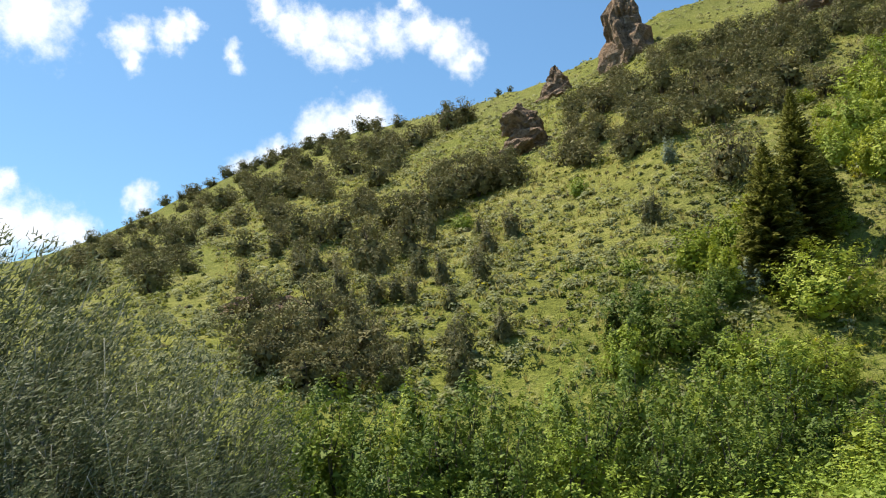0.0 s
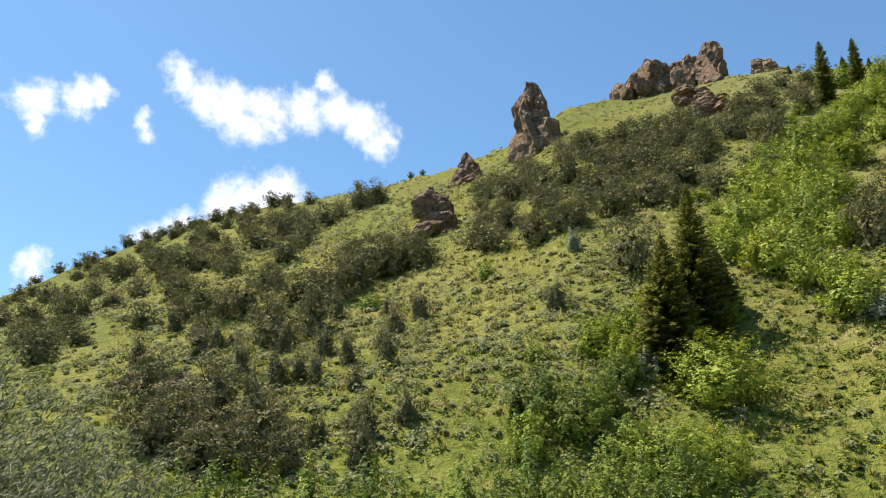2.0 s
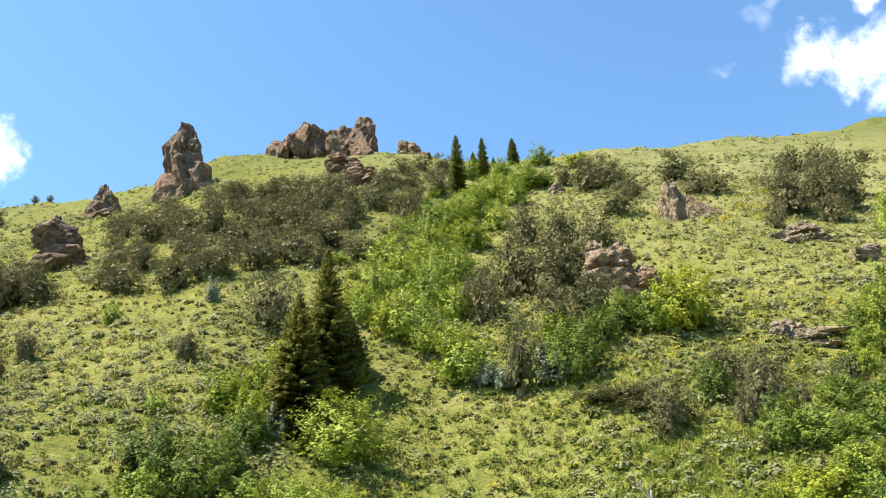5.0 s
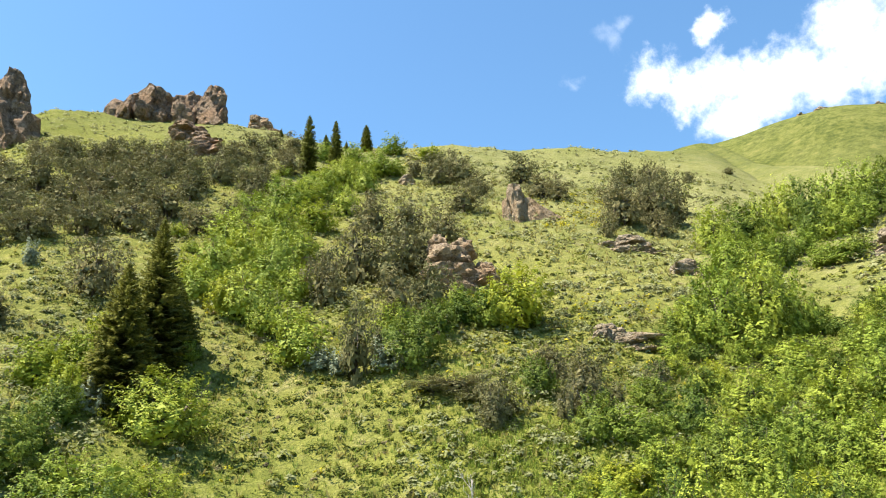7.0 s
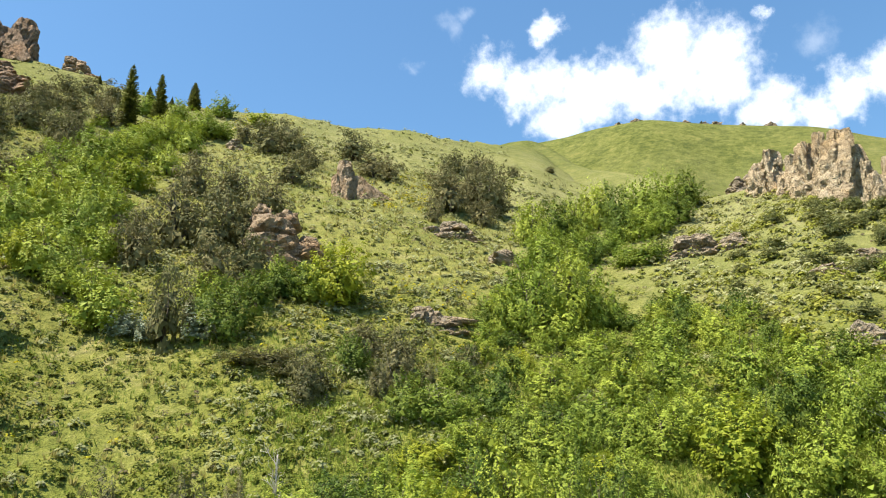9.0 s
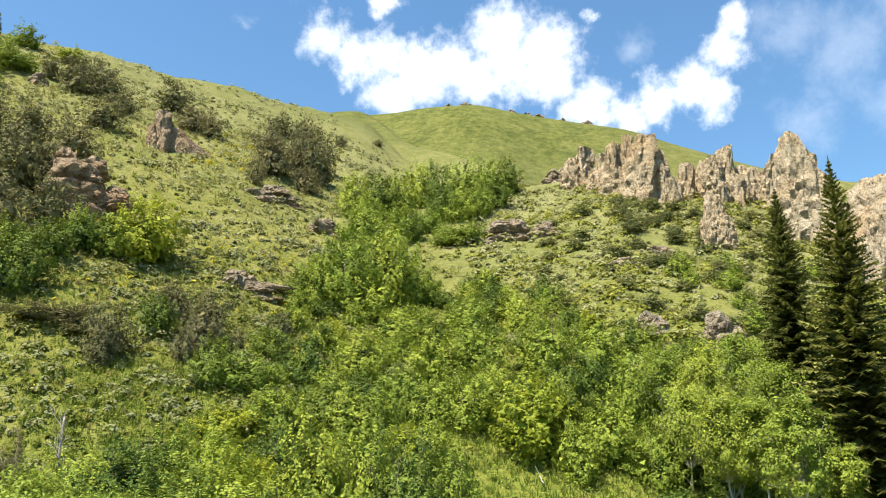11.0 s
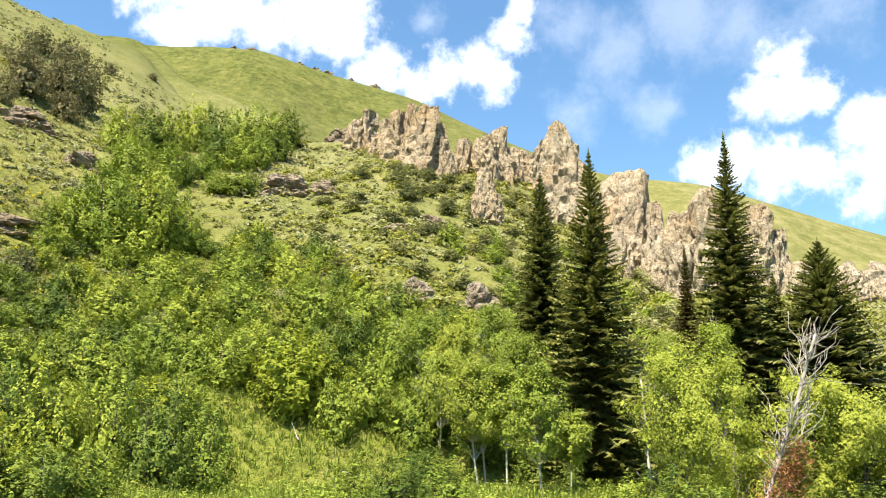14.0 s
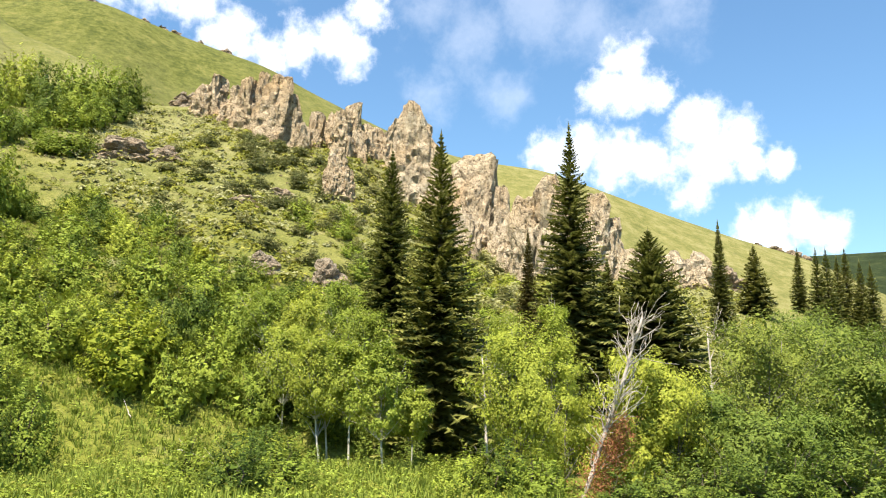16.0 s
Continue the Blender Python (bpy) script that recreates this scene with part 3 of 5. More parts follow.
def fir(name, seed, leaf, height, base_width, levels, whorl, sprays, bare=0.03, taper=0.9, twin=False):
    """A narrow spire of a fir, life-size: trunk and whorls of drooping feathered branches."""
    rng = np.random.RandomState(seed)
    top = new(name)
    v, f = tubes([([((0, 0, -0.4), base_width * 0.05), ((0, 0, height * 0.5), base_width * 0.03), ((0, 0, height), 0.012)], None, 0)], 7)
    mesh_object("trunk", v, f, FIR_BARK, top)
    P = []
    ups = np.array([0, 0, 1.0])
    for k in range(levels):
        u = min(max((k + rng.uniform(-0.35, 0.35)) / levels, 0.0), 0.995)
        z = height * (bare + (1 - bare) * u)
        reach = base_width * 0.5 * min(1, ((1 - u) / 0.72) ** taper) * min(1, 0.8 + u * 2)
        n = max(5, int(whorl * (1 - 0.4 * u)))
        a0 = rng.uniform(0, 6.28)
        for b in range(n):
            az = a0 + 2 * math.pi * b / n + rng.normal() * 0.2
            L = reach * rng.uniform(0.72, 1.12)
            out, side = np.array([math.cos(az), math.sin(az), 0]), np.array([-math.sin(az), math.cos(az), 0])
            drop = -0.42 + 0.8 * u**2 + rng.normal() * 0.09
            lift = rng.uniform(0.12, 0.3)
            at = lambda s: out * L * s + ups * (z + L * (drop * s + lift * s * s))
            for j in range(sprays):
                s0, s1 = (j + 0.1) / sprays, (j + 1.5) / sprays
                p0, p1 = at(s0), at(s1)
                half = ((0.19 if sprays > 6 else 0.25) * L * (1 - 0.6 * s0) + 0.07) * rng.uniform(0.65, 1.15)
                hang = ups * rng.uniform(-0.7, -0.1) * half
                for way in (1, -1):
                    P.append((p0, p1, (p0 + p1 * 2) / 3 + side * way * half * rng.uniform(0.8, 1.15) + hang))
                P.append((p0 + ups * 0.03, p1 + side * 0.05, p1 - side * 0.05 - ups * rng.uniform(0.1, 0.3) * half))
    if twin:  # a second leader beside the first, thinly set with short boughs
        for k in range(46):
            z, az = height * (0.80 + 0.19 * k / 46), rng.uniform(0, 6.28)
            o, side = np.array([math.cos(az), math.sin(az), 0]), np.array([-math.sin(az), math.cos(az), 0])
            mid = np.array([-0.22, 0.28, 0]) + ups * z
            L = 0.34 * (1.15 - 0.8 * k / 46)
            P.append((mid + side * 0.07, mid - side * 0.07, mid + o * L - ups * 0.12 * L))
    for k in range(6):  # the leader
        a = rng.uniform(0, 6.28)
        o = np.array([math.cos(a), math.sin(a), 0]) * 0.06
        z = height * (0.95 + 0.05 * k / 6)
        P.append((o + ups * (z - 0.15), -o + ups * (z - 0.15), ups * (z + 0.3)))
    quads("crown", np.array(P), leaf, top)
    return top


def aspen(name, seed, leaf, bark, height, width, leaves, length, bare=0.3, stems=1, stout=1.0, puff=0.105):
    """A slim tree, life-size: pale trunk, thin limbs and a loose crown."""
    rng = np.random.RandomState(seed)
    top = new(name)
    paths, heads = [], []
    for s in range(stems):
        foot = rng.normal(size=2) * (0.0 if stems == 1 else 0.12 * width)
        tip = np.array([foot[0] + rng.normal() * 0.05 * height, foot[1] + rng.normal() * 0.05 * height, height * rng.uniform(0.82, 0.97)])
        trunk = limb((foot[0], foot[1], -0.3), tip, (0.012 * height + 0.02) * stout, 0.012 * stout, rng, 0.05, 7)
        paths.append((trunk, None, 0))
        me_at = len(paths) - 1
        n = 90 if stems == 1 else 26
        for k in range(n):
            u = bare + (1 - bare) * (k + rng.uniform()) / n
            i = min(max(int(u * 7 + 0.5), 1), 6)
            at = np.array(trunk[i][0])
            az, reach = rng.uniform(0, 6.28), width * 0.5 * (1.05 - 0.85 * ((u - bare) / (1 - bare)) ** 1.15) * rng.uniform(0.45, 1.05)
            end = at + np.array([math.cos(az) * reach, math.sin(az) * reach, reach * rng.uniform(0.5, 1.4)])
            end[2] = min(end[2], height)
            paths.append((limb(at, end, (0.004 * height * (1 - 0.6 * u) + 0.004) * stout, 0.003, rng, 0.14, 3), me_at, i))
            heads += [at + (end - at) * 0.62, end]
    v, f = tubes(paths, 5)
    mesh_object("trunk", v, f, bark, top)
    heads = np.array(heads)
    n = leaves // len(heads)
    d = unit(rng.normal(size=(len(heads), n, 3)))
    rad = width * puff * rng.uniform(0.25, 1.0, (len(heads), n, 1)) ** 0.5 * rng.uniform(0.6, 1.3, (len(heads), 1, 1))
    P = (heads[:, None] + d * rad).reshape(-1, 3)
    out = P - (0, 0, height * 0.45)
    N = d.reshape(-1, 3) * 0.45 + unit(out * (1, 1, 0.6)) * 0.85 + (0, 0, 0.35) + rng.normal(size=P.shape) * 0.3
    fans = leaf_fans(P, N, length, length * 0.85, rng, corners=3)
    inner = np.repeat(heads, 6, 0) + rng.normal(size=(6 * len(heads), 3)) * width * puff * 0.35
    dense = leaf_fans(inner, rng.normal(size=inner.shape), min(0.13, width * 0.05), 0.09, rng, corners=3)
    quads("crown", np.concatenate([fans, dense]), leaf, top)
    return top


def block(parent, material, at, width, depth, height, seed, taper, fine=3, curve=1.6, grain=0.34):
    """One angular, weathered block of an outcrop, standing upright at a place of the outcrop's own frame."""
    rng = random.Random(seed)
    bm = bmesh.new()
    bmesh.ops.create_icosphere(bm, subdivisions=fine - 1 if max(width, height) < 1.3 else fine, radius=1.0)
    off = Vector((rng.uniform(-50, 50), rng.uniform(-50, 50), rng.uniform(-50, 50)))
    size = max(0.28, min(width, height) * grain)
    planes = [(Vector((rng.gauss(0, 1), rng.gauss(0, 1), rng.gauss(0, 0.3))).normalized(), rng.uniform(0.70, 0.95)) for _ in range(14)]
    planes += [(Vector((rng.gauss(0, 0.8), rng.gauss(0, 0.8), 1)).normalized(), rng.uniform(1.02, 1.3)) for _ in range(4)]
    planes += [(Vector((0, 0, 1)), 1.0), (Vector((0, 0, -1)), 1.0)]
    spin = rng.uniform(0, 6.28)
    lean = Vector((rng.gauss(0, 0.06), rng.gauss(0, 0.06), 0)) * height * (0.3 if curve < 1 else 1)
    for v in bm.verts:
        c = v.co.normalized()
        c = c * min(d / max(n.dot(c), 0.05) for n, d in planes)
        u = min(max((c.z + 1) / 2, 0), 1)
        slim = 1 - taper * u**curve
        x, y = c.x * math.cos(spin) - c.y * math.sin(spin), c.x * math.sin(spin) + c.y * math.cos(spin)
        p = Vector((x * width / 1.6 * slim, y * depth / 1.6 * slim, u * height)) + lean * u
        q = p + off
        bent = noise.noise_vector(q / (size * 1.5)) * 0.4
        joint = Vector((q.x, q.y, q.z * 0.75)) / (size * 1.5) + bent
        d1 = noise.voronoi(joint)[0]
        cleft = max(0.0, 0.13 - (d1[1] - d1[0])) / 0.13
        bed = q.z / (size * 0.5) + 1.2 * noise.noise(q / (size * 1.7))
        ledge = (bed - math.floor(bed)) ** 3
        rough = 0.34 * noise.noise(q / (size * 1.9)) - 0.36 * cleft - 0.16 * ledge + 0.26 * noise.fractal(q / (size * 0.7), 0.75, 2.2, 5)
        rough -= 0.5 * max(0, noise.noise(q / (size * 0.9) + off) - 0.28)
        out = Vector((x, y, 0.5 * c.z)).normalized()
        v.co = p + out * rough * size
    for f in bm.faces:
        f.smooth = False
    me = bpy.data.meshes.new("block")
    bm.to_mesh(me)
    bm.free()
    me.materials.append(material)
    ob = new("block", me)
    ob.parent = parent
    ob.location = at
    return ob


def rock(material, h, r, width, height, seed, form="low", rise=0.0, label="", group="", heads=()):
    """A rock outcrop of upright blocks grown together. form: pillar, wall or low; rise: where a wall is highest (-1 to 1 across it);
    heads: the blocks of a wall by offset, width and height in metres."""
    rng = random.Random(seed)
    top = new("rock_outcrop")
    depth = width * (0.8 if form == "pillar" else 0.55)
    sink = 0.18 * height + 0.4
    tall = height + sink
    big = 4 if height > 4.5 else 3
    blunt = 0.78 if h < 60 else 0.22
    if form == "pillar":
        plan = [(-0.03, 0.05, 1.25 if h > 60 else 1.3, 1.0, blunt), (-0.06, 0.0, 1.25, 0.78 if h > 60 else 0.6, blunt * 0.8), (0.12, 0.05, 1.15, 0.55, 0.45), (0.32, -0.12, 0.6, 0.36, 0.5), (-0.3, -0.1, 0.55, 0.30, 0.45), (0.02, -0.28, 0.6, 0.28, 0.4)]
    elif form in ("low", "pile"):
        # broken beds, one on another, stepping down from the highest place
        beds = 3 if form == "low" else 4
        cols = 4 if form == "low" else max(3, int(width / height * 2.6))
        for k in range(cols):
            x = (k + 0.5) / cols * 2 - 1 + rng.uniform(-0.1, 0.1)
            z = max(0.25, 1 - 0.5 * abs(x - rise) ** 1.3) * rng.uniform(0.8, 1.0)
            for b in range(beds):
                w = 2.0 / cols * (rng.uniform(1.05, 1.6) if form == "low" else rng.uniform(0.95, 1.45)) * (1 - 0.12 * b)
                lift = z * b / beds
                block(top, material, ((x * 0.42 + rng.uniform(-0.05, 0.05)) * width, (rng.uniform(-0.2, 0.15) + 0.1 * b) * depth, -sink + lift * tall), w * width * 0.85, max(w * width, depth * 0.6) * 0.9,
                      z * tall / beds * (1.4 if b < beds - 1 else 1.15), seed * 31 + k * 7 + b, rng.uniform(0.0, 0.2) + (0.25 if b == beds - 1 else 0), 3)
        plan = []
    elif heads:
        plan = [(x / width, 0.0, w / width, (z + sink) / tall, 0.16) for x, w, z in heads]
        for x, w, z in heads:
            plan.append((x / width + rng.uniform(-0.05, 0.05), -0.3, w / width * rng.uniform(0.5, 0.8), z / tall * rng.uniform(0.5, 0.85), 0.25))
    else:
        n = max(4, min(9, int(width / max(1.2, height * 0.36))))
        plan = []
        for k in range(n):
            x = (k + 0.5) / n * 2 - 1 + rng.uniform(-0.08, 0.08)
            z = (1 - 0.4 * abs(x - rise)) * rng.uniform(0.74, 1.0) if form == "wall" else rng.uniform(0.5, 1.0) * (1 - 0.3 * abs(x))
            if k == int((rise + 1) / 2 * (n - 1) + 0.5):
                z = 1.0
            plan.append((x * 0.38, rng.uniform(-0.1, 0.1), 2.0 / n * rng.uniform(1.0, 1.5), z, rng.uniform(0.05, 0.25)))
            if form == "wall":
                plan.append((x * 0.45 + rng.uniform(-0.06, 0.06), -0.3, 1.2 / n * rng.uniform(0.8, 1.3), z * rng.uniform(0.35, 0.75), 0.25))
    for k, (x, y, w, z, t) in enumerate(plan):
        block(top, material, (x * width, y * depth, -sink), w * width, max(w * width, depth * 0.7), z * tall, seed * 31 + k, t, big if z > 0.6 and w > 0.2 else min(big, 3), *((0.7, 0.2) if form == "pillar" else (1.6, 0.2 if heads else 0.36)))
    front, back = spot(h, r), spot(h, r + depth * 0.4)
    top.matrix_world = pose(back.x, back.y, front.z + 0.2 * (back.z - front.z), 0, 0, -h)
    return tagged(top, label, "rock", group)


def plant(models, rows, label, category, group, rng, grow=1.0, sink=0.08, spin=360):
    """Set copies of unit-sized models on the slope: rows of heading, distance, width, height. A very broad one is a clump of three."""
    todo = []
    for h, r, w, t in rows:
        if w > 6.4:
            step = math.degrees(w / r)
            todo += [(h - 0.26 * step, r + rng.uniform(-0.1, 0.1) * w, w * 0.62, t * rng.uniform(0.75, 1)), (h + 0.24 * step, r + rng.uniform(-0.1, 0.1) * w, w * 0.6, t * rng.uniform(0.7, 1)),
                     (h + rng.uniform(-0.1, 0.1) * step, r + 0.25 * w, w * 0.6, t * 0.95)]
        else:
            todo.append((h, r, w, t))
    for h, r, w, t in todo:
        seen = w / r
        near = models[2 if seen > 0.09 else 1 if seen > 0.042 else 0] if isinstance(models[0], list) else models
        m = near[rng.randrange(len(near))]
        p = spot(h, r)
        ob = copy_thing(m, pose(p.x, p.y, p.z - sink, rng.uniform(-5, 5), rng.uniform(-5, 5), rng.uniform(0, spin)))
        ob.scale = (w * grow, w * grow * rng.uniform(0.85, 1.1), t * 1.06 * grow)
        tagged(ob, label, category, group)


def scatter(rng, h0, h1, r0, r1, count, w, t, keep=None, apart=0.0):
    """Random rows of heading, distance, width, height in a stretch of the plan."""
    rows, tries = [], 0
    while len(rows) < count and tries < count * 30:
        tries += 1
        h, r = rng.uniform(h0, h1), math.sqrt(rng.uniform(r0 * r0, r1 * r1))
        if keep and not keep(h, r):
            continue
        x, y = r * math.sin(radians(h)), r * math.cos(radians(h))
        if apart and any((x - a) ** 2 + (y - b) ** 2 < apart * apart for a, b in [(q[1] * math.sin(radians(q[0])), q[1] * math.cos(radians(q[0]))) for q in rows]):
            continue
        s = rng.uniform(0.75, 1.25)
        rows.append((h, r, w * s, t * s * rng.uniform(0.85, 1.15)))
    return rows

# ---- where things stand: heading, ground distance, width, height ----
MAHOGANY_SKYLINE = [
    (-19.9, 190.9, 4.0, 2.5), (-18.1, 176.0, 5.5, 2.8), (-15.8, 184.7, 5.3, 2.8), (-14.6, 183.0, 4.6, 2.5), (-12.6, 160.8, 4.7, 2.7), (-10.0, 162.5, 4.8, 2.8),
    (-7.7, 168.0, 5.0, 2.6), (-6.0, 169.0, 6.3, 2.9), (-21.2, 192.6, 4.0, 1.9), (-16.9, 178.0, 3.8, 2.1), (-11.2, 159.5, 3.5, 2.2), (-13.6, 170.0, 3.7, 2.1),
    (4.3, 154.9, 1.8, 1.5), (5.2, 153.5, 1.6, 1.2), (-18.8, 181.8, 3.8, 1.8), (-9.0, 169.0, 4.2, 2.4),
]
MAHOGANY_WEST = [
    (-24.6, 119.8, 4.7, 2.8), (-22.9, 106.5, 4.3, 2.9), (-21.2, 104.0, 4.2, 3.2), (-18.9, 75.2, 3.6, 2.1), (-21.4, 76.5, 3.1, 1.6), (-18.2, 87.0, 3.6, 2.8),
    (-19.4, 109.2, 3.8, 3.1), (-16.4, 86.5, 3.0, 2.2), (-14.4, 71.8, 3.0, 2.1), (-14.9, 90.2, 3.2, 2.6), (-12.5, 80.0, 4.0, 3.0), (-11.8, 101.8, 5.1, 3.4),
    (-9.3, 98.5, 5.7, 3.8), (-13.8, 109.8, 4.7, 3.3), (-16.1, 111.8, 4.7, 3.3), (-6.8, 104.8, 6.2, 3.6), (-4.3, 115.5, 6.9, 4.1), (-3.5, 99.8, 4.4, 3.1),
    (-10.2, 121.5, 4.4, 3.3), (-7.7, 124.5, 4.6, 3.4), (-23.8, 79.0, 3.1, 1.6), (-12.0, 70.5, 2.5, 2.1), (-18.2, 70.2, 2.4, 1.5), (-17.6, 108.5, 3.4, 2.7),
]
MAHOGANY_MIDDLE = [
    (-5.5, 56.0, 4.4, 3.7), (-2.7, 59.8, 4.3, 3.6), (-7.6, 68.5, 4.0, 3.1), (-3.9, 69.0, 4.5, 3.1), (-1.4, 69.0, 4.5, 3.7), (1.6, 74.8, 5.5, 4.6),
    (3.7, 76.5, 5.1, 4.1), (5.0, 77.0, 4.5, 3.6), (-0.1, 78.2, 5.2, 3.6), (-9.2, 67.8, 2.9, 2.5), (-6.0, 76.0, 4.4, 2.9), (-10.4, 63.0, 2.7, 2.3),
    (-13.8, 45.2, 3.1, 2.5), (-9.5, 43.5, 3.0, 2.5), (-11.4, 40.2, 2.5, 2.0), (-13.3, 38.8, 2.1, 1.6), (-5.9, 39.2, 2.5, 2.2), (-7.9, 37.0, 2.6, 2.0),
    (-4.3, 36.8, 1.8, 1.5), (-9.8, 36.8, 2.3, 1.5),
]
BITTERBRUSH = [
    (-0.2, 49.2, 1.8, 2.2), (2.7, 48.2, 1.7, 2.1), (-2.5, 39.8, 0.9, 1.7), (0.5, 40.2, 1.7, 1.7), (-1.9, 40.0, 1.1, 1.4), (-5.1, 47.8, 2.4, 2.1),
    (-4.4, 36.8, 1.3, 1.8), (-6.3, 43.5, 1.7, 1.7), (-9.3, 58.2, 1.7, 2.1), (-10.5, 64.0, 1.5, 1.8), (-6.9, 39.5, 1.6, 2.1), (-11.8, 39.0, 1.8, 1.8), (1.4, 39.6, 1.5, 1.9),
    (-3.5, 48.0, 2.1, 1.7), (15.0, 53.5, 2.3, 2.3), (-10.4, 56.0, 2.0, 2.4), (-9.1, 48.2, 2.0, 1.7),
]
MAHOGANY_CRAGS = [
    (12.1, 89.8, 5.3, 3.6), (14.7, 84.5, 4.4, 3.8), (16.4, 87.2, 5.3, 4.4), (13.9, 70.0, 4.6, 3.3), (11.4, 80.2, 4.1, 3.2), (16.0, 69.2, 3.6, 2.7),
    (18.1, 80.5, 4.9, 3.3), (20.7, 87.8, 6.0, 4.4), (22.9, 91.2, 6.3, 4.6), (19.8, 72.2, 4.3, 3.5), (22.4, 75.0, 5.1, 3.7), (25.0, 81.5, 5.6, 4.0),
    (26.5, 90.5, 5.6, 4.2), (24.3, 99.0, 6.1, 4.2), (28.7, 95.0, 5.1, 3.6), (29.7, 112.5, 4.4, 2.9), (18.1, 106.0, 4.9, 3.6), (20.7, 109.5, 5.1, 3.8),
    (31.5, 112.5, 5.2, 3.4), (33.3, 117.5, 4.5, 3.0), (25.6, 104.5, 5.6, 4.1), (29.1, 105.2, 5.6, 4.1), (33.6, 108.2, 4.6, 4.0), (31.2, 90.0, 4.8, 4.0),
    (34.0, 126.0, 4.2, 3.6), (32.4, 127.5, 3.8, 2.7), (30.9, 123.0, 3.8, 2.6), (20.6, 58.8, 4.3, 4.1), (27.2, 76.2, 3.5, 3.1), (9.4, 77.5, 3.9, 3.6), (19.0, 90.8, 5.5, 3.8),
]
MAHOGANY_SHELF = [
    (1.7, 130.2, 5.5, 4.0), (0.3, 128.0, 5.4, 4.8), (-1.2, 121.8, 4.2, 3.6), (-2.2, 118.8, 4.9, 3.4), (2.6, 74.2, 5.1, 3.8), (4.8, 74.8, 4.2, 3.3),
    (0.2, 71.5, 4.8, 4.0), (-2.5, 69.0, 4.1, 2.8), (-4.5, 118.5, 4.7, 3.3), (-5.9, 124.8, 4.9, 3.5),
]
MAHOGANY_EAST = [
    (46.4, 102.2, 7.1, 4.8), (45.0, 107.0, 5.0, 4.1), (48.5, 96.5, 4.5, 3.2), (43.5, 106.8, 3.3, 3.2), (51.7, 107.0, 5.8, 4.1), (53.3, 96.8, 5.2, 3.2),
    (54.6, 94.8, 4.3, 2.7), (60.6, 84.5, 8.0, 6.0), (58.7, 94.0, 4.9, 3.8), (62.3, 95.5, 6.3, 5.2), (59.7, 114.2, 5.1, 3.7), (64.2, 123.2, 2.7, 2.1),
    (67.0, 141.8, 2.6, 1.3), (58.0, 78.5, 2.3, 2.5), (61.4, 117.2, 5.2, 3.8), (59.2, 83.5, 4.8, 4.2), (62.5, 86, 4.6, 3.8), (61.7, 81.5, 3.6, 3.0),
]
MAHOGANY_HEART = [
    (41.7, 62.8, 5.6, 5.4), (39.2, 65.8, 5.3, 5.7), (43.3, 65.0, 5.2, 5.2), (36.7, 62.2, 4.1, 3.9), (42.7, 76.5, 5.2, 4.4), (40.1, 80.0, 4.8, 4.6),
    (45.6, 74.0, 4.4, 3.5), (47.1, 85.8, 5.2, 3.6), (41.7, 53.0, 3.8, 3.6), (44.2, 56.5, 4.1, 3.5), (48.9, 40.8, 2.6, 2.6), (55.2, 44.8, 2.8, 2.8),
    (52.6, 46.0, 2.6, 2.0), (60.1, 46.2, 1.6, 1.6), (38.7, 47.8, 2.7, 4.8), (36.6, 58.8, 3.7, 3.8), (16.6, 70.8, 4.3, 3.0), (15.2, 73.5, 3.4, 3.1),
]
GREEN_GULLY = [
    (32.3, 55.2, 3.4, 3.0), (32.8, 66.5, 4.4, 4.4), (33.3, 86.2, 5.8, 4.2), (31.2, 80.2, 4.7, 3.9), (34.9, 92.5, 5.6, 3.2), (36.7, 103.8, 5.4, 2.4), (39.3, 106.0, 6.4, 2.6), (41.5, 108.0, 6.0, 2.6),
    (38.0, 113.5, 4.3, 1.8), (36.4, 123.0, 4.8, 3.6), (38.6, 122.2, 4.3, 3.4), (40.3, 109.0, 5.1, 4.6), (37.9, 103.0, 4.8, 4.4), (36.1, 95.8, 5.2, 4.2), (39.6, 99.0, 3.8, 3.8), (38.1, 89.2, 4.1, 3.3), (41.8, 128.0, 5.0, 3.4),
    (29.3, 73.2, 4.8, 3.4), (32.9, 76.0, 5.6, 4.2), (30.9, 68.5, 5.0, 3.7), (34.6, 70.5, 4.7, 3.3), (28.6, 64.2, 4.1, 3.4),
    (32.6, 64.0, 5.1, 3.4), (30.7, 56.0, 4.0, 3.7), (27.5, 58.8, 3.7, 3.0), (34.3, 60.0, 3.9, 2.7), (34.8, 50.5, 4.3, 3.7), (32.3, 53.8, 3.0, 2.4),
    (41.3, 51.8, 3.0, 2.3), (48.8, 52.8, 3.1, 2.4), (46.5, 54.5, 2.4, 2.1),
]
GREEN_LOWER = [(25.8, 42.0, 5.1, 3.0), (23.8, 43.5, 3.2, 2.0), (22.1, 35.0, 4.2, 2.4), (24.9, 35.8, 3.4, 2.0), (19.6, 36.5, 2.6, 1.6)]
YELLOW_GREEN = [
    (50.8, 53.0, 5.0, 3.9),
    (20.1, 47.5, 3.4, 2.6), (17.9, 46.2, 3.2, 2.4),
    (29.5, 56.2, 3.2, 2.5), (35.8, 80.2, 4.8, 3.2), (26.7, 60.8, 2.6, 2.7), (44.6, 123.0, 5.8, 2.1), (21.5, 53.0, 2.1, 1.4),
]
SILVER = [
    (21.3, 43.5, 2.0, 1.7), (36.0, 49.5, 2.4, 1.4), (41.2, 47.8, 3.1, 1.7), (37.6, 48.8, 2.1, 1.4), (16.5, 64.2, 1.7, 1.8),
]
